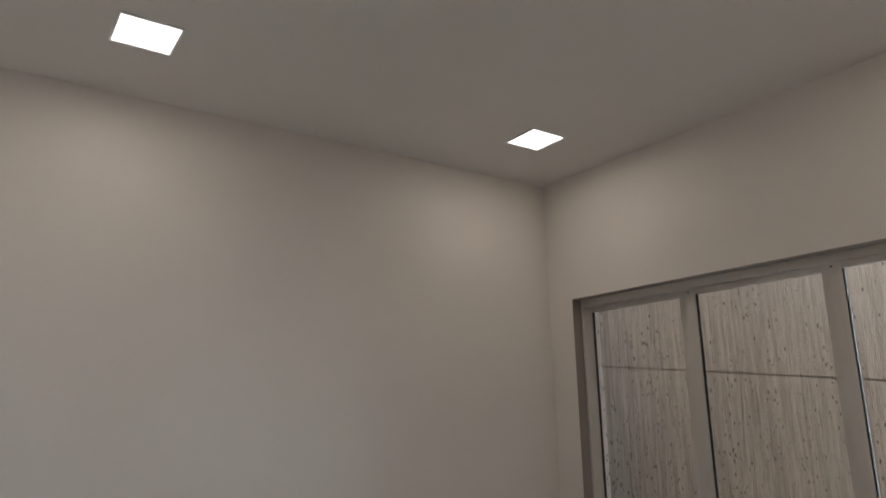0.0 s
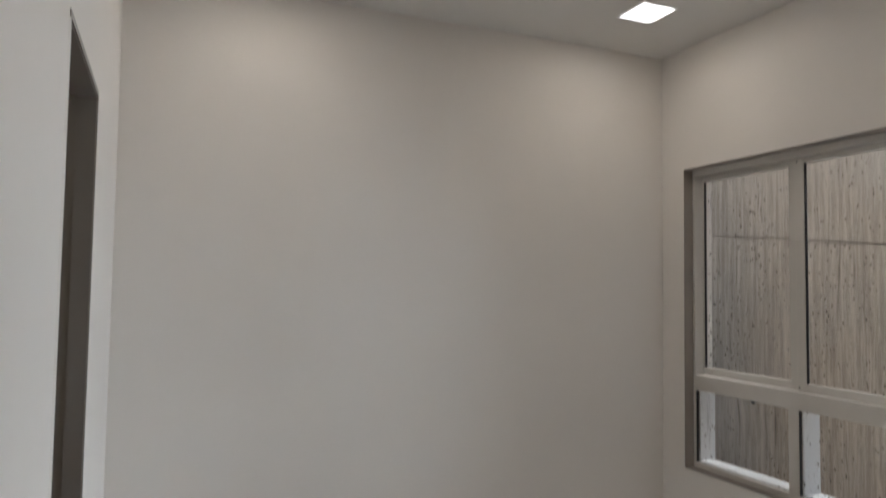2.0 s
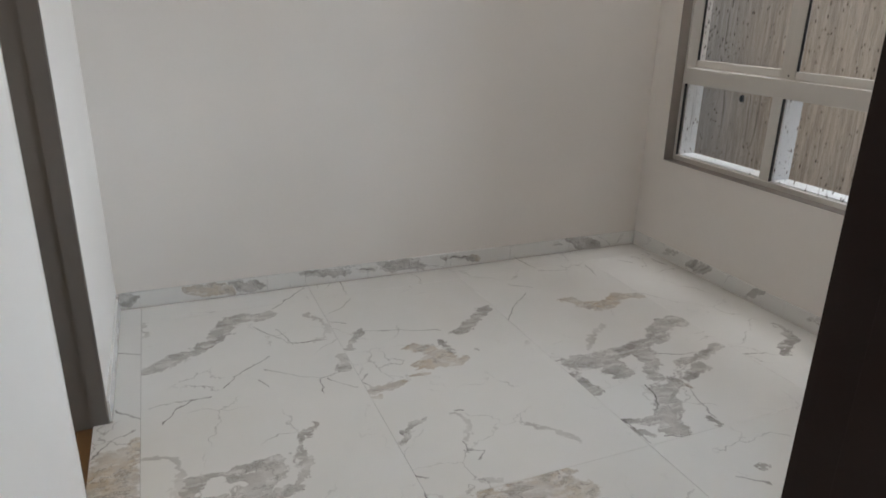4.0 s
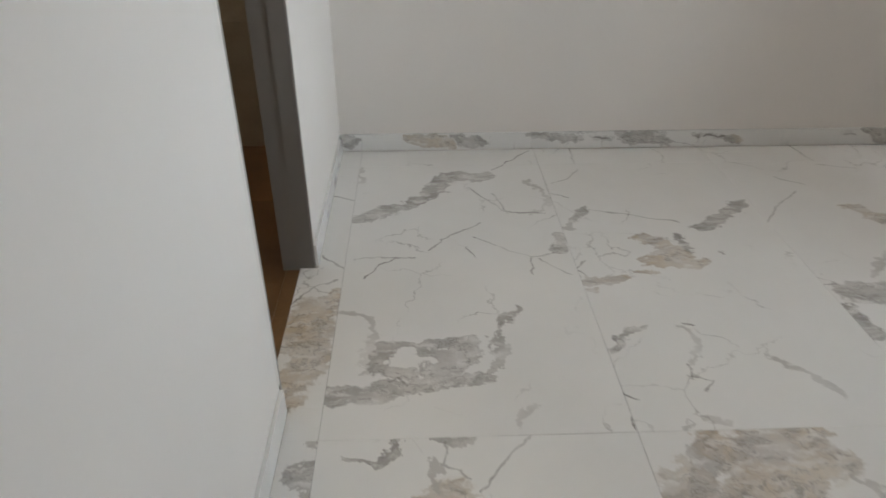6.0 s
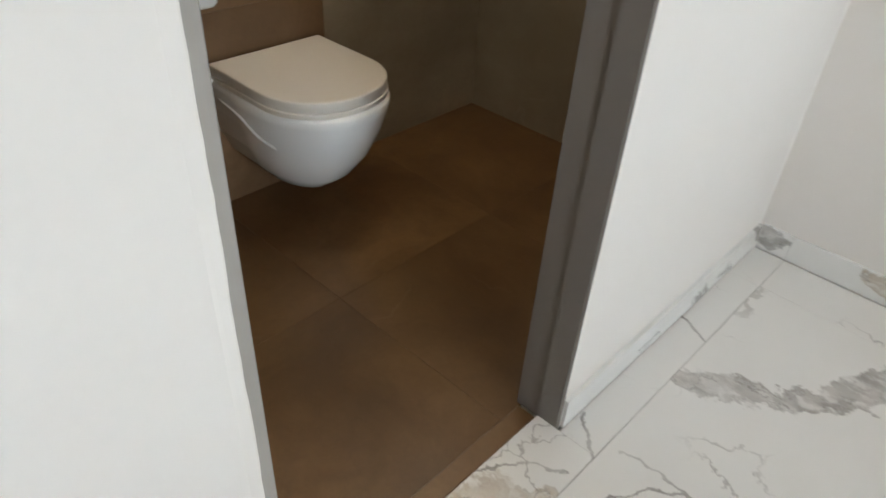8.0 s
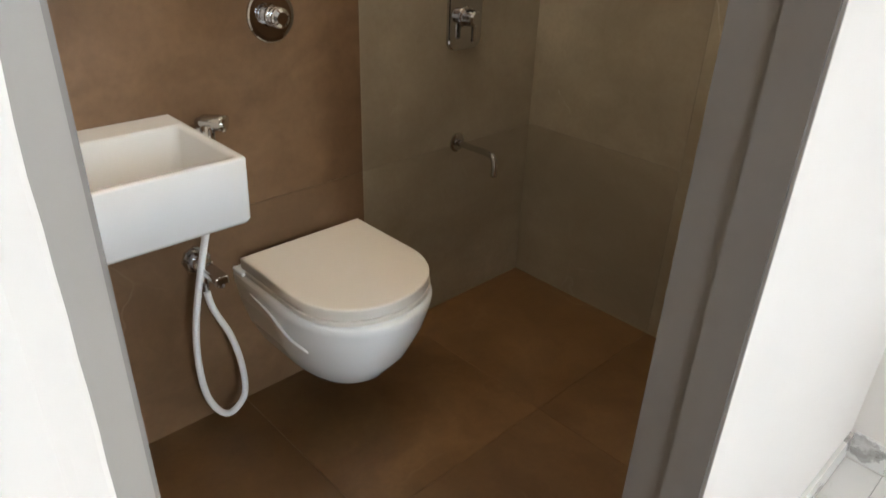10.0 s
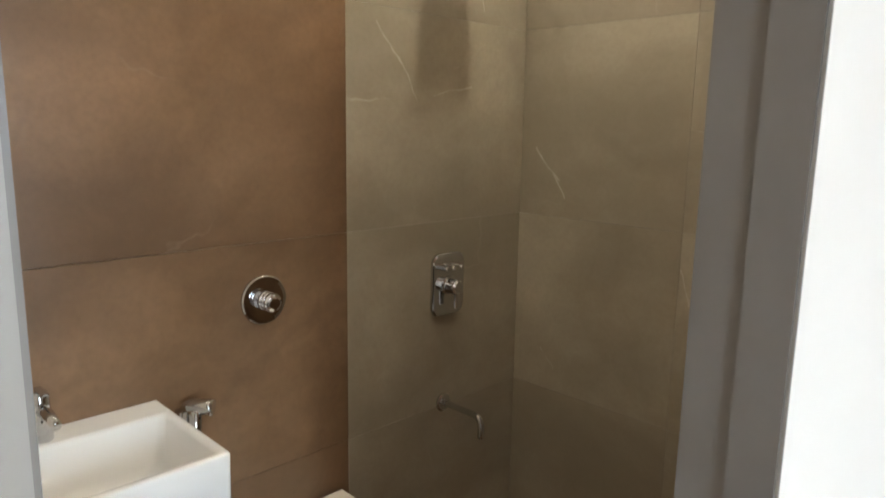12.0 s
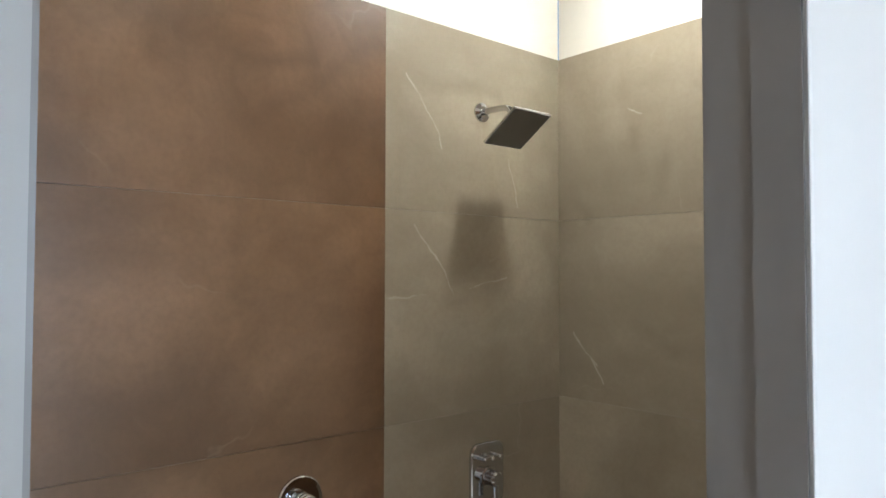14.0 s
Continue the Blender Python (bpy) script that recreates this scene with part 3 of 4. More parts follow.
bath = structure("bathroom_wall_far", boxes((BX - 0.12, BX - 0.01, BS, BY + 0.01, -0.05, 2.315), (BX - 0.12, BX - 0.004, BS, BY + 0.004, 2.315, BH)), M_CREAM,
                 "bathroom wall, brown and grey-green tiled, cream paint above", "wall")
bath_end = structure("bathroom_wall_end", boxes((BX, -0.10, BY + 0.01, BY + 0.12, -0.05, 2.315), (BX, -0.10, BY + 0.004, BY + 0.12, 2.315, BH)), M_CREAM,
                     "bathroom end wall tiled in grey-green stone, cream paint above", "wall")
structure("bathroom_wall_near", boxes((BX - 0.12, -0.10, BS - 0.12, BS, -0.05, BH), (-0.10, -0.095, 0.12, BY, -0.05, BH)), M_CREAM, "plain bathroom wall", "wall")
# out of view: brown slabs added to darken the reflections in the chrome
structure("bathroom_wall_door_side", boxes((-0.1195, -0.1005, BS, D0 - LT, -0.02, 2.315), (-0.1195, -0.1005, D1 + 0.04, BY - 0.0005, -0.02, 2.315), (-0.1195, -0.1005, D0 - LT, D1 + LN, DH + LT, 2.315)), M_BROWN, "unseen brown slabs added inside the doorway wall for the chrome to reflect", "wall")
structure("bathroom_ceiling", boxes((BX - 0.12, -0.10, BS - 0.12, BY + 0.12, BH, BH + 0.1)), M_CREAM, "flat cream bathroom ceiling", "ceiling")
bath_floor = structure("bathroom_floor", boxes((BX, -0.10, BS, BY, -0.10, -0.032)), M_GROUT, "brown stone-look bathroom floor tiles", "floor")

# bathroom door lining: an outer step and a slightly proud inner stop, pale cut edge towards the room
lining = thing("door_lining", (0, (D0 + D1) / 2, 0), "taupe stone lining with a pale cut edge round the bathroom doorway", "door frame")
LX0, LX1 = -0.110, 0.0015


def lining_part(name, x0, x1, proud, mat, label=""):
    cy = (D0 + D1) / 2
    a, b, z = D0 - cy, D1 - cy, DH
    specs = ((x0, x1, a - LT, a + proud, -0.01, z + LT), (x0, x1, b - proud, b + LN, -0.01, z + LT), (x0, x1, a + proud, b - proud, z - proud, z + LT))
    for s, n in zip(specs, ("jamb", "jamb", "head")):
        part(name + "_" + n, boxes(s), mat, lining, label)


lining_part("lining", -0.0530, LX1 - 0.003, 0.0, M_LINING)
lining_part("stop", LX0, -0.0535, -0.004, M_LINING)
lining_part("edge", LX1 - 0.0025, LX1 + 0.001, -0.003, M_EDGE, "pale cut edge of the lining")

# paint lapping over the edge of the lining in an uneven line
for y0, sy in ((D0 - LT, 1), (D1 + LN, -1)):
    rings = []
    for k in range(121):
        z = 0.1 + k * (DH - 0.1) / 120
        e = y0 + sy * (0.0035 + (0.0022 if sy > 0 else 0.0006) * noise.noise(Vector((y0, 0, z * 7))) + (0.0012 if sy > 0 else 0.0003) * noise.noise(Vector((y0, 3, z * 31))))
        rings.append([Vector((0.0, y0 - sy * 0.012, z)), Vector((0.0012, y0 - sy * 0.008, z)), Vector((0.0032, e - sy * 0.002, z)), Vector((0.0028, e, z)), Vector((0.0, e, z))])
    structure("trim", loft(rings), M_WALL, "uneven paint edge beside the door lining", "trim")

# entrance door lining
entry = thing("entrance_lining", (1.145, S - 0.1, 0), "dark brown laminate lining of the entrance doorway", "door frame")
part("jamb", boxes((0.0, 0.044, -0.10, 0.104, -0.01, 2.42), bevel=0.002), M_DARKWOOD, entry)
part("stop", boxes((-0.012, -0.0005, -0.10, 0.02, -0.01, 2.38), bevel=0.001), M_DARKWOOD, entry)
part("head", boxes((-1.145, -0.013, -0.10, 0.104, 2.38, 2.42), bevel=0.002), M_DARKWOOD, entry)

# ---- window ----
win = thing("sliding_window", (FX, (WY0 + WY1) / 2, WZ0), "rain-wet beige-white aluminium window, sliding panes over fixed panes", "window")
CY = (WY0 + WY1) / 2
RZ0, RZ1 = 1.005, 1.09


def wpart(name, x0, x1, y0, y1, z0, z1, mat, parent=win, bevel=0.0015, label=""):
    return part(name, boxes((x0 - FX, x1 - FX, y0 - CY, y1 - CY, z0 - WZ0, z1 - WZ0), bevel=bevel), mat, parent, label)


XB = W + 0.151
wpart("frame_stile", FX, XB, WY1 - 0.018, WY1 - 0.001, WZ0 + 0.001, WZ1 - 0.001, M_FRAME)
wpart("frame_stile", FX, XB, WY0 + 0.001, WY0 + 0.028, WZ0 + 0.001, WZ1 - 0.001, M_FRAME)
wpart("frame_sill", FX, XB, WY0 + 0.0285, WY1 - 0.0185, WZ0 + 0.001, WZ0 + 0.028, M_FRAME)
wpart("frame_head", FX, XB, WY0 + 0.0285, WY1 - 0.0185, WZ1 - 0.04, WZ1 - 0.001, M_FRAME)
wpart("transom", FX - 0.003, XB, WY0 + 0.0285, WY1 - 0.0185, RZ0, RZ1, M_FRAME)
MULL = (-0.85, -1.54)
for my in MULL:
    wpart("mullion", FX + 0.002, XB, my - 0.029, my + 0.029, WZ0 + 0.0285, RZ0 - 0.0005, M_FRAME)
edges = [WY1 - 0.0185, MULL[0], MULL[1], WY0 + 0.0285]
for i in range(3):
    hi = edges[i] - (0 if i == 0 else 0.0295)
    lo = edges[i + 1] + (0 if i == 2 else 0.0295)
    pane = wpart("fixed_pane", FX + 0.02, FX + 0.025, lo + 0.0015, hi - 0.0015, WZ0 + 0.0295, RZ0 - 0.0015, M_GLASS, bevel=0)
    pane.visible_shadow = False
    wpart("bead", FX + 0.004, FX + 0.019, hi - 0.0045, hi, WZ0 + 0.03, RZ0 - 0.001, M_RUBBER_SHADE)
    # sky light on the frame's outer faces is put into their whiter colour
    wpart("outer_fin", FX + 0.03, FX + 0.138, hi - 0.006, hi - 0.0005, WZ0 + 0.0295, RZ0 - 0.001, M_WHITE, label="outer side of the frame, coloured whiter for the sky light on it")
    wpart("outer_ledge", FX + 0.03, FX + 0.138, lo + 0.002, hi - 0.007, WZ0 + 0.0285, WZ0 + 0.034, M_WHITE, label="outer sill, coloured whiter for the sky light on it")

SZ0, SZ1 = RZ1 + 0.001, WZ1 - 0.042
SASH = [(-0.835, WY1 - 0.012, FX + 0.060), (-1.55, -0.852, FX + 0.031), (WY0 + 0.012, -1.545, FX + 0.002)]
for i, (y0, y1, x) in enumerate(SASH):
    sash = tagged(new("sash"), "sliding sash with a rain-streaked pane")
    sash.parent = win
    ly, ry = (0.05, 0.05) if i else (0.014, 0.045)
    wpart("stile", x, x + 0.026, y0, y0 + ry, SZ0, SZ1, M_FRAME, sash)
    wpart("stile", x, x + 0.026, y1 - ly, y1, SZ0, SZ1, M_FRAME, sash)
    wpart("rail", x + 0.001, x + 0.025, y0 + ry + 0.0005, y1 - ly - 0.0005, SZ0, SZ0 + 0.04, M_FRAME, sash)
    wpart("rail", x + 0.001, x + 0.025, y0 + ry + 0.0005, y1 - ly - 0.0005, SZ1 - 0.027, SZ1, M_FRAME, sash)
    wpart("gasket", x + 0.002, x + 0.012, y1 - ly - 0.008, y1 - ly - 0.001, SZ0 + 0.0405, SZ1 - 0.0275, M_RUBBER_SHADE, sash, 0, "black gasket")
    pane = wpart("pane", x + 0.012, x + 0.017, y0 + ry + 0.001, y1 - ly - 0.001, SZ0 + 0.041, SZ1 - 0.028, M_GLASS, sash, 0)
    pane.visible_shadow = False

# screw holes: nothing is cut, black discs give their shade
for y, z, x in ((WY1 - 0.035, 1.62, SASH[0][2]), (SASH[1][1] - 0.012, SZ0 + 0.018, SASH[1][2]), (SASH[1][1] - 0.012, SZ1 - 0.014, SASH[1][2]), (SASH[2][1] - 0.012, SZ1 - 0.014, SASH[2][2])):
    part("screw_hole_disc", tube([(x - FX - 0.0012, y - CY, z - WZ0), (x - FX + 0.002, y - CY, z - WZ0)], 0.0045, 10), M_RUBBER_SHADE, win, "black disc for the shade in a screw hole")
wl = thing("window_lining", (W, CY, WZ0), "taupe stone lining of the window opening", "window sill")
for n, s in (("side", (W - 0.002, FX - 0.001, WY1 - 0.0035, WY1 - 0.0005, WZ0, WZ1)), ("side", (W - 0.002, FX - 0.001, WY0 + 0.0005, WY0 + 0.0035, WZ0, WZ1)),
             ("sill", (W - 0.002, FX - 0.001, WY0 + 0.004, WY1 - 0.004, WZ0 + 0.0003, WZ0 + 0.0035)), ("head", (W - 0.002, FX - 0.001, WY0 + 0.004, WY1 - 0.004, WZ1 - 0.0035, WZ1 - 0.0003))):
    part(n, boxes((s[0] - W, s[1] - W, s[2] - CY, s[3] - CY, s[4] - WZ0, s[5] - WZ0)), M_TAUPE, wl)

# ---- outside ----
OX, OTOP = 3.75, 3.4


def outer_slab(lo0, lo1, hi0, hi1):
    """A slab of the outer wall between two sloping lines, given by their heights at y = -1.52 and y = 3."""
    return loft([[Vector((x, y, z)) for x, z in ((OX, a), (OX, b), (OX + 0.2, b), (OX + 0.2, a))] for y, a, b in ((-1.52, lo0, hi0), (3.0, lo1, hi1))])


JL, JR = 1.76, 2.20
out = structure("outer_wall", boxes((OX + 0.02, OX + 0.18, -1.50, 3.0, -0.5, OTOP - 0.02)), M_CONC, "wet board-marked grey-brown concrete wall outside the window", "wall")
for spec in ((-0.5, -0.5, JL, JR), (JL + 0.008, JR + 0.008, OTOP, OTOP)):
    part("concrete_lift", outer_slab(*spec), M_CONC, out)
# the tie hole's shade is a black disc on the uncut concrete
part("form_tie_hole_disc", tube([(OX - 0.004, 0.06, 0.865), (OX + 0.005, 0.06, 0.865)], 0.022, 12), M_RUBBER_SHADE, out, "black disc for the shade in a tie hole of the concrete")
structure("ground", boxes((W + 0.205, 60, -60, 60, -0.6, -0.5)), M_CONC, "rough concrete ground outside", "ground")


# ---- lamps ----
def panel(name, x, y, z, half, mat, label):
    t = thing(name, (x, y, z), label, "ceiling light", name + "s")
    r = half
    part("rim", boxes((-r - 0.008, r + 0.008, -r - 0.008, -r, -0.006, 0), (-r - 0.008, r + 0.008, r, r + 0.008, -0.006, 0),
                      (-r - 0.008, -r, -r, r, -0.006, 0), (r, r + 0.008, -r, r, -0.006, 0)), M_WHITE, t)
    part("diffuser", boxes((-r, r, -r, r, -0.004, 0.0)), mat, t)
    return t


for px, py in PANELS:
    panel("ceiling_panel", px, py, H, 0.098, M_DIFF, "small square flush white panel light, switched on")
for px, py in BATH_PANELS:
    panel("bathroom_panel", px, py, BH, 0.055, M_WARMDIFF, "small square warm bathroom panel light, switched on")


# ---- toilet ----
def d_ring(x0, x1, half, z, n=28, sq=2.5, straight=0.45):
    """A D outline at height z: flat at x0 (wall), round at x1."""
    pts = []
    xm = x0 + (x1 - x0) * straight
    for k in range(n + 1):
        a = -math.pi / 2 + math.pi * k / n
        c, s = math.cos(a), math.sin(a)
        pts.append(Vector((xm + (x1 - xm) * abs(c) ** (2 / sq), half * (abs(s) ** (2 / sq)) * (1 if s > 0 else -1), z)))
    pts.append(Vector((x0, half, z)))
    pts.append(Vector((x0, -half, z)))
    return pts


toilet = thing("toilet", (BX, -0.852, 0), "white wall-hung toilet, lid closed, on the brown tiled wall", "toilet")
bowl = []
for z, x1, hf, x0, st in ((0.085, 0.22, 0.05, 0.06, 0.5), (0.088, 0.25, 0.064, 0.04, 0.45), (0.105, 0.296, 0.094, 0.012, 0.42), (0.15, 0.356, 0.129, 0.0, 0.42), (0.22, 0.415, 0.162, 0.0, 0.44), (0.30, 0.455, 0.184, 0.0, 0.47), (0.355, 0.471, 0.194, 0.0, 0.5), (0.376, 0.474, 0.196, 0.0, 0.5), (0.383, 0.468, 0.191, 0.0, 0.5)):
    bowl.append(d_ring(x0, x1, hf, z, sq=2.15, straight=st))
bowl = [[Vector((p.x * 0.975, p.y, p.z + 0.014 * min(1, p.z / 0.3))) for p in ring] for ring in bowl]
part("bowl", loft(bowl), M_CERAMIC, toilet, "white glazed bowl", True)
for sy in (1, -1):
    rec = curve_points([(0.06, sy * 0.190, 0.362), (0.16, sy * 0.191, 0.345), (0.24, sy * 0.187, 0.31), (0.30, sy * 0.172, 0.29)], 6)
    part("rib", tube(rec, [0.001] + [0.0035] * (len(rec) - 2) + [0.002], 10), M_CERAMIC, toilet, "moulded ridge on the bowl", True)
part("deck", boxes((0.001, 0.05, -0.197, 0.197, 0.3985, 0.41), bevel=0.003), M_CERAMIC, toilet)
for sy in (1, -1):
    part("hinge", tube([(0.032, sy * 0.075 - 0.02, 0.420), (0.032, sy * 0.075 + 0.02, 0.420)], 0.008, 16), M_CHROME, toilet)


def slab(x0, x1, half, levels):
    return loft([d_ring(x0 - d * 0.5, x1 + d, half + d, z, sq=2.1, straight=0.56) for z, d in levels])


part("seat", slab(0.05, 0.447, 0.187, ((0.3985, -0.003), (0.3990, -0.001), (0.3996, 0.0), (0.4105, 0.0), (0.4112, 0.0), (0.4125, -0.0015))), M_SEAT, toilet, "", True)
part("lid", slab(0.03, 0.446, 0.186, ((0.4138, -0.003), (0.4143, -0.001), (0.4150, 0.0), (0.4395, 0.0), (0.4402, 0.0), (0.4424, -0.0008), (0.4436, -0.0028), (0.4440, -0.006), (0.4441, -0.012))), M_SEAT, toilet, "closed off-white lid", True)

# ---- basin ----
BT, BB, BF, BR, BL = 0.833, 0.69, 0.345, -1.148, -1.63
basin = thing("washbasin", (BX, (BR + BL) / 2, BB), "white rectangular ceramic washbasin hung on the brown tiled wall", "washbasin")
hw, hb = (BR - BL) / 2, BT - BB


def r_ring(x0, x1, half, z, r=0.012, n=5):
    pts = []
    for cx, cy, a0 in ((x1 - r, half - r, 0), (x0 + r, half - r, 90), (x0 + r, -half + r, 180), (x1 - r, -half + r, 270)):
        for k in range(n + 1):
            a = radians(a0 + 90 * k / n)
            pts.append(Vector((cx + r * math.cos(a), cy + r * math.sin(a), z)))
    return pts


body = [r_ring(0.02, BF - 0.03, hw - 0.012, 0.0, 0.01), r_ring(0.004, BF - 0.014, hw - 0.003, 0.004, 0.012), r_ring(0.0, BF - 0.006, hw, 0.014, 0.012), r_ring(0.0, BF, hw, hb - 0.004, 0.012),
        r_ring(0.002, BF - 0.003, hw - 0.003, hb, 0.011), r_ring(0.085, BF - 0.018, hw - 0.018, hb, 0.012), r_ring(0.088, BF - 0.022, hw - 0.022, hb - 0.006, 0.014),
        r_ring(0.098, BF - 0.035, hw - 0.035, 0.045, 0.02), r_ring(0.13, BF - 0.07, hw - 0.07, 0.028, 0.03)]
part("bowl", loft(body), M_CERAMIC, basin, "", True)
part("drain", tube([(0.19, 0, 0.026), (0.19, 0, 0.031), (0.19, 0, 0.0325)], [0.028, 0.028, 0.022], 24), M_CHROME, basin, "chrome drain")
part("overflow", tube([(BF - 0.034, 0, 0.095), (BF - 0.038, 0, 0.095)], 0.011, 20), M_CHROME, basin, "chrome overflow ring")
part("tap_ledge", boxes((0.004, 0.082, -hw + 0.004, hw - 0.004, hb + 0.0003, hb + 0.0012), bevel=0.0003), M_CERAMIC, basin)
btap = thing("basin_tap", (BX + 0.05, -1.39, BT), "small chrome basin tap", "tap")
part("body", tube([(0, 0, 0.001), (0, 0, 0.09), (0, 0, 0.10)], [0.02, 0.018, 0.014]), M_CHROME, btap, "", True)
part("spout", tube([(0.0, 0, 0.06), (0.05, 0, 0.07), (0.10, 0, 0.062)], [0.011, 0.011, 0.010]), M_CHROME, btap, "", True)
part("lever", boxes((-0.008, 0.05, -0.007, 0.007, 0.101, 0.108), bevel=0.003), M_CHROME, btap)

# ---- wall knob, mixer, spout, shower ----
knob = thing("flush_valve", (BX, -0.877, 1.018), "round chrome valve plate with ribbed knob on the brown tile", "valve")
part("plate", tube([(0.0, 0, 0), (0.007, 0, 0), (0.010, 0, 0), (0.011, 0, 0)], [0.061, 0.061, 0.058, 0.05], 40), M_CHROME, knob, "", False)
part("neck", tube([(0.011, 0, 0), (0.019, 0, 0)], 0.027, 28), M_CHROME, knob)
kp, kr = [], []
for k in range(5):
    kp += [(0.0195 + k * 0.007, 0, 0), (0.0235 + k * 0.007, 0, 0)]
    kr += [0.0235, 0.021 + 0.003 * (k % 2)]
part("handle", tube(kp + [(0.056, 0, 0)], kr + [0.014], 28), M_CHROME, knob)

mixer = thing("shower_mixer", (BX, -0.238, 0.962), "chrome concealed shower mixer with lever and diverter on grey-green tile", "tap")
plate = [[Vector((x, p.x, p.y)) for p in (Vector((q.x, q.y)) for q in r_ring(-0.068 + i, 0.068 - i, 0.098 - i, 0, 0.03, 6))] for x, i in ((0, 0), (0.009, 0), (0.012, 0.003))]
part("plate", loft(plate), M_CHROME, mixer)
part("diverter", tube([(0.012, 0.0, 0.055), (0.035, 0.0, 0.055), (0.04, 0, 0.055)], [0.009, 0.009, 0.006]), M_CHROME, mixer, "", True)
part("diverter_bar", boxes((0.022, 0.034, -0.038, 0.038, 0.050, 0.060), bevel=0.003), M_CHROME, mixer)
for dy in (-0.032, 0.032):
    part("diverter_stop", tube([(0.012, dy, 0.055), (0.036, dy, 0.055), (0.039, dy, 0.055)], [0.007, 0.007, 0.005], 16), M_CHROME, mixer)
part("cartridge_ring", tube([(0.0125, 0, -0.005), (0.016, 0, -0.005), (0.018, 0, -0.005)], [0.031, 0.031, 0.028], 28), M_CHROME, mixer)
part("cartridge", tube([(0.012, 0, -0.005), (0.05, 0, -0.005), (0.056, 0, -0.005)], [0.025, 0.023, 0.018], 28), M_CHROME, mixer)
part("lever", boxes((0.040, 0.050, -0.008, 0.008, -0.072, -0.022), bevel=0.003), M_CHROME, mixer)

spout = thing("bath_spout", (BX, -0.246, 0.573), "slim chrome wall spout bent down at its tip", "tap")
part("flange", tube([(0, 0, 0), (0.006, 0, 0), (0.01, 0, 0)], [0.030, 0.030, 0.024], 32), M_CHROME, spout)
part("pipe", tube(curve_points([(0.008, 0, 0), (0.08, 0, 0), (0.138, 0, 0), (0.160, 0, -0.008), (0.168, 0, -0.03), (0.168, 0, -0.065)], 6), 0.0105, 20), M_CHROME, spout, "", True)

shower = thing("overhead_shower", (BX, -0.257, 2.076), "square chrome overhead shower, grey underside, on a short wall arm", "shower")
part("flange", tube([(0, 0, 0), (0.006, 0, 0), (0.012, 0, 0)], [0.030, 0.030, 0.018], 32), M_CHROME, shower)
part("arm", tube(curve_points([(0.008, 0, 0), (0.06, 0, 0.0), (0.115, 0, -0.006), (0.137, 0, -0.03)], 6), 0.0095, 16), M_CHROME, shower, "", True)
tilt = Matrix.Translation((0.154, 0, -0.074)) @ Matrix.Rotation(radians(-33.6), 4, "Y")
part("ball_joint", tube([tilt @ Vector((0, 0, z)) for z in (0.004, 0.012, 0.022, 0.03)], [0.02, 0.021, 0.017, 0.008], 20), M_CHROME, shower, "", True)
bm = boxes((-0.075, 0.075, -0.077, 0.077, -0.002, 0.005), bevel=0.0015)
bm.transform(tilt)
part("head", bm, M_CHROME, shower)
bm = boxes((-0.073, 0.073, -0.075, 0.075, -0.0045, -0.0022))
bm.transform(tilt)
part("nozzle_plate", bm, M_GREYRUB, shower, "matt grey nozzle plate")

# ---- health faucet: holder, spray, valve and hose ----
spray = thing("bidet_spray", (BX, -1.098, 0.812), "chrome hand spray in its wall holder above the toilet", "spray")
part("holder", boxes((0.0, 0.034, -0.014, 0.014, -0.045, -0.012), bevel=0.004), M_CHROME, spray)
part("hook", tube(curve_points([(0.03, -0.004, -0.15), (0.036, -0.004, -0.08), (0.036, -0.002, -0.02), (0.045, 0.004, 0.002)], 6), 0.0095, 14), M_CHROME, spray, "", True)
part("handle", tube([(0.062, 0.008, 0.0), (0.058, 0.008, -0.06), (0.052, 0.006, -0.14)], [0.0145, 0.0135, 0.012]), M_CHROME, spray, "", True)
part("head", tube([(0.034, -0.002, -0.002), (0.05, 0.008, 0.004), (0.075, 0.030, 0.004), (0.085, 0.040, 0.002), (0.0855, 0.0405, 0.002)], [0.013, 0.018, 0.0185, 0.0195, 0.015], 20), M_CHROME, spray, "", True)
valve = thing("angle_valve", (BX, -1.141, 0.465), "chrome two-way angle valve on the brown tile beside the toilet", "tap")
part("flange", tube([(0, 0, 0), (0.008, 0, 0)], 0.036, 8), M_CHROME, valve)
part("body", tube([(0.008, 0, 0), (0.055, 0, 0)], 0.021, 20), M_CHROME, valve, "", True)
part("outlet", tube([(0.04, 0, -0.01), (0.04, 0, -0.05), (0.04, 0, -0.052), (0.04, 0, -0.075)], [0.011, 0.011, 0.008, 0.008]), M_CHROME, valve, "", True)
part("lever", boxes((0.052, 0.142, -0.017, 0.017, -0.010, 0.010), bevel=0.004), M_CHROME, valve)
part("lever_tip", tube([(0.128, 0, -0.0095), (0.128, 0, -0.02)], 0.009, 16), M_CHROME, valve)
hose = thing("hose", (BX, -1.141, 0.05), "white flexible hose hanging in a loop from the valve", "hose")
HO = hose.location
hp = [(-1.198, -1.094, 0.665), (-1.19, -1.105, 0.61), (-1.18, -1.14, 0.54), (-1.18, -1.195, 0.31), (-1.18, -1.196, 0.12), (-1.18, -1.15, 0.022), (-1.18, -1.095, 0.05), (-1.18, -1.088, 0.14), (-1.185, -1.105, 0.25), (-1.20, -1.135, 0.34), (-1.21, -1.141, 0.39)]
part("tube", tube([p - HO for p in curve_points(hp, 8)], 0.0085, 14), M_HOSE, hose, "", True)


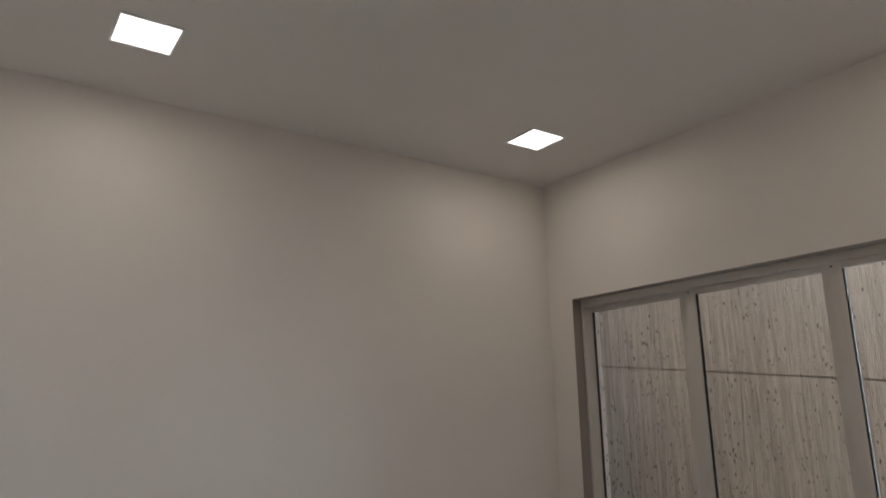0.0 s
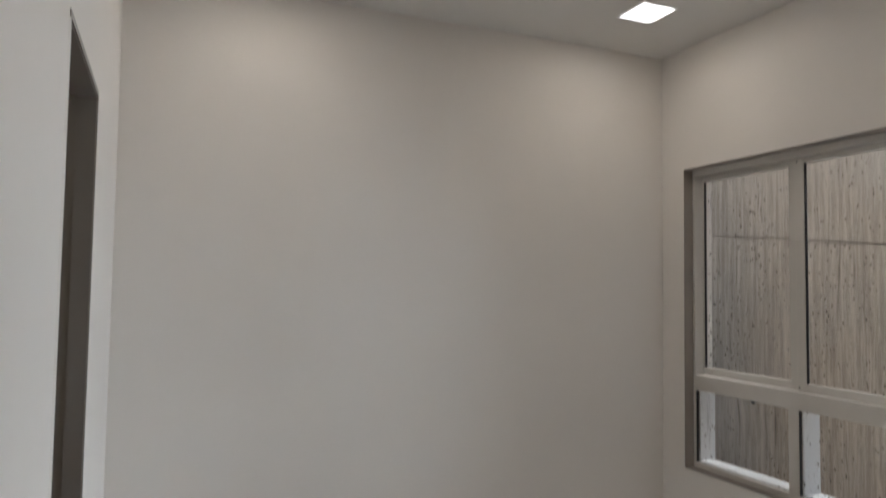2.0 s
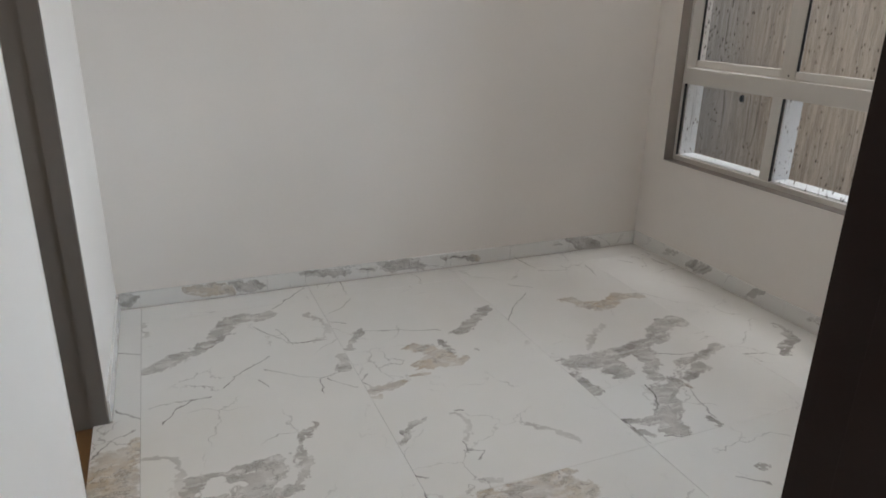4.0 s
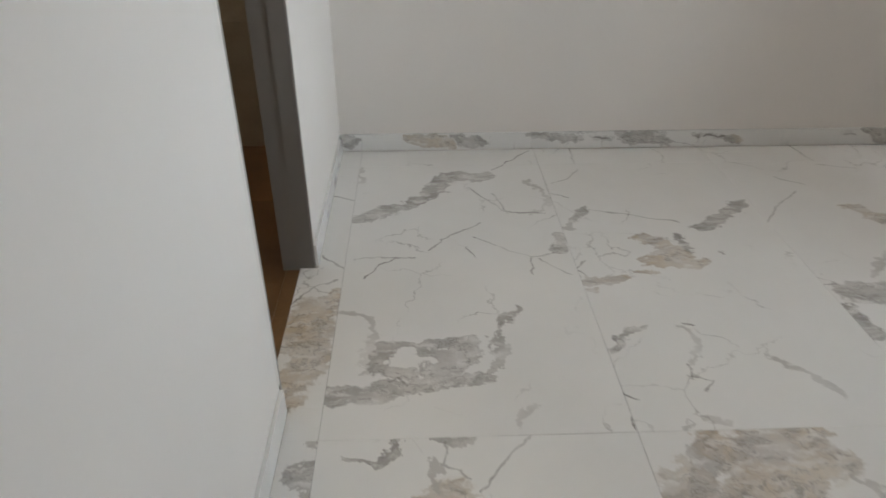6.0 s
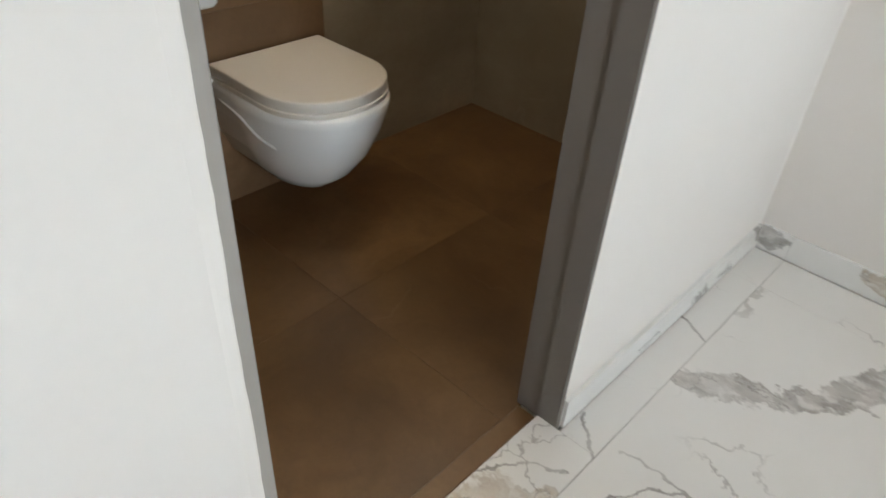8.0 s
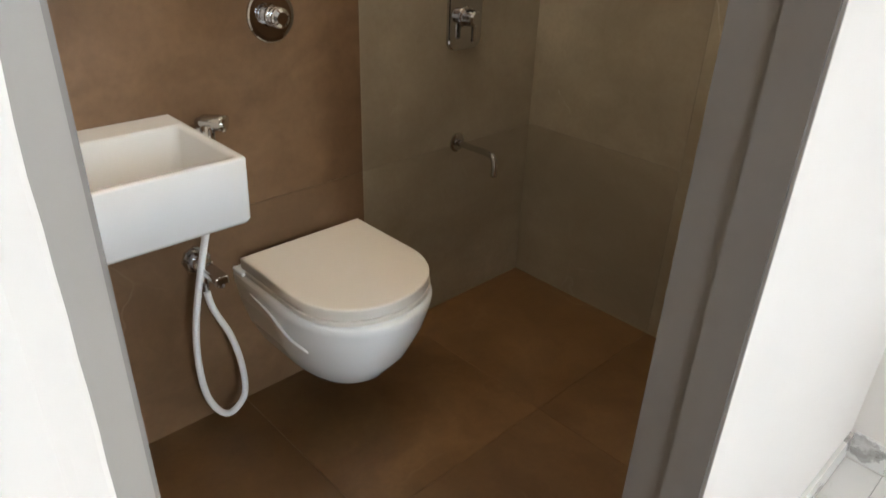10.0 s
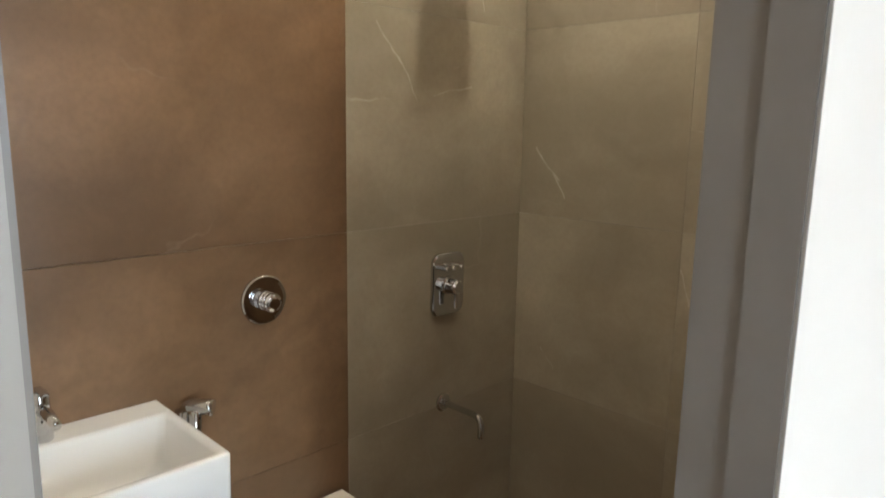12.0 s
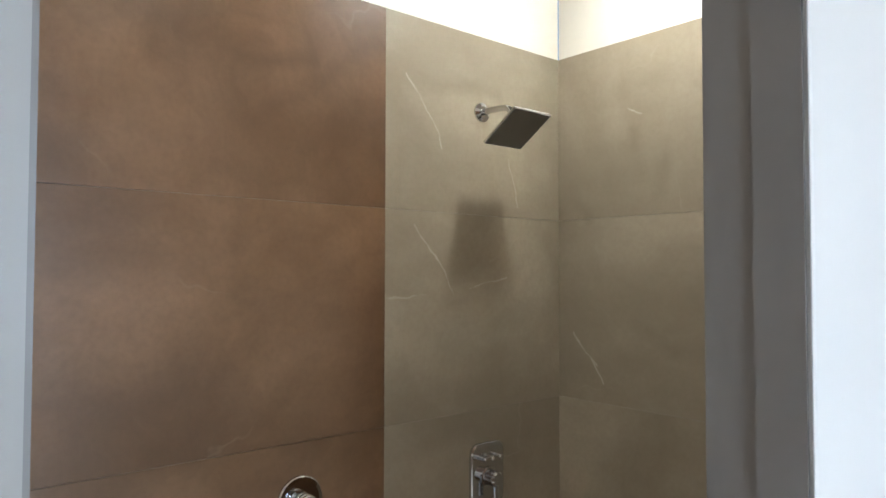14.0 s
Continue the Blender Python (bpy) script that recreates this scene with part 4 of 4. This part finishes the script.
# ---- tiles, last ----
def piece(name, x0, x1, y0, y1, z0, z1, mat, parent, bev=0.0006):
    bm = bmesh.new()
    cx, cy, cz = (x0 + x1) / 2, (y0 + y1) / 2, (z0 + z1) / 2
    add_box(bm, x0 - cx, x1 - cx, y0 - cy, y1 - cy, z0 - cz, z1 - cz, bevel=0)
    if bev:
        bmesh.ops.bevel(bm, geom=list(bm.edges), offset=bev, segments=1, affect="EDGES")
    ob = part(name, bm, mat, parent)
    ob.location = (cx, cy, cz)
    ob.matrix_parent_inverse = parent.matrix_world.inverted() if parent.location.length == 0 else Matrix.Translation(-parent.location)
    return ob


G = 0.0005
F = 0.0003
XS = [TX, TX + 0.8, TX + 1.6, TX + 2.4, W - 0.011]
YS = [-0.011, TY, TY - 1.6, TY - 3.2, TY - 4.8, P0]
for a, b in zip(XS, XS[1:]):
    for c, d in zip(YS, YS[1:]):
        piece("floor_tile", a + G, b - G, d + G, c - G, -0.011, 0.0, marble_at((a + b) / 2, (c + d) / 2), floor)
for a, b, c, d in ((0.011, TX, -0.011, TY), (0.011, TX, TY, D1), (-0.05, TX, D1, D0), (0.011, TX, D0, TY - 1.6), (0.011, TX, TY - 1.6, TY - 3.2), (0.011, TX, TY - 3.2, P0)):
    piece("floor_tile", a + 0.0002, b - G, d + 0.0002, c - 0.0002, -0.011, 0.0, marble_at((a + b) / 2, (c + d) / 2), floor, 0.0002)

SK = 0.083
skn = structure("baseboard", boxes((0.002, 0.003, -0.011, -0.010, 0.002, 0.003)), M_SKIRT, "marble-look skirting tiles with grey veins", "skirting")
for a, b in zip((0.011, 0.10, 0.697, 0.892, 1.228, 1.69, 2.09, 2.49), (0.10, 0.697, 0.892, 1.228, 1.69, 2.09, 2.49, W - 0.011)):
    piece("skirting_tile", a + G, b - G, -0.011, -0.0005, 0.0025, SK, M_SKIRT, skn)
ys = [-0.0005, -0.39, -0.78, -1.17, -1.56, -1.95, -2.34, S]
for a, b in zip(ys, ys[1:]):
    piece("skirting_tile", W - 0.011, W - 0.0005, b + G, a - G, 0.0025, SK, M_SKIRT, skn)
for a, b in ((-0.0115, -0.42), (-0.42, D1 + LN), (D0 - LT, -2.3), (-2.3, -3.1), (-3.1, -3.9), (-3.9, -4.7), (-4.7, P0)):
    piece("skirting_tile", 0.0005, 0.011, b + G, a - G, 0.0025, SK, M_SKIRT, skn)

# bathroom tiles
ZS = [-0.03, 0.565, 1.16, 1.757, 2.315]
for c, d in zip(ZS, ZS[1:]):
    piece("wall_tile", BX - 0.0095, BX, -0.62 + F, BY + 0.009, c + F, d - F, M_SAND, bath, 0.0004)
    piece("wall_tile", BX - 0.0095, BX, -1.82 + F, -0.62 - F, c + F, d - F, M_BROWN, bath, 0.0004)
    piece("wall_tile", BX - 0.0095, BX, BS, -1.82 - F, c + F, d - F, M_BROWN, bath, 0.0004)
    piece("wall_tile", BX + 0.0005, -0.66 - F, BY, BY + 0.0095, c + F, d - F, M_SAND, bath_end, 0.0004)
    piece("wall_tile", -0.66 + F, -0.12, BY, BY + 0.0095, c + F, d - F, M_SAND, bath_end, 0.0004)
piece("threshold_tile", -0.098, -0.0505, D0 + 0.007, D1 - 0.007, -0.031, -0.001, M_BROWNFLOOR, bath_floor, 0.002)
for a, b in ((BX, -0.66), (-0.66, -0.10)):
    for c, d in ((BY, -0.46), (-0.46, -1.06), (-1.06, BS)):
        piece("floor_tile", a + F, b - F, d + F, c - F, -0.0315, -0.018, M_BROWNFLOOR, bath_floor, 0.0004)
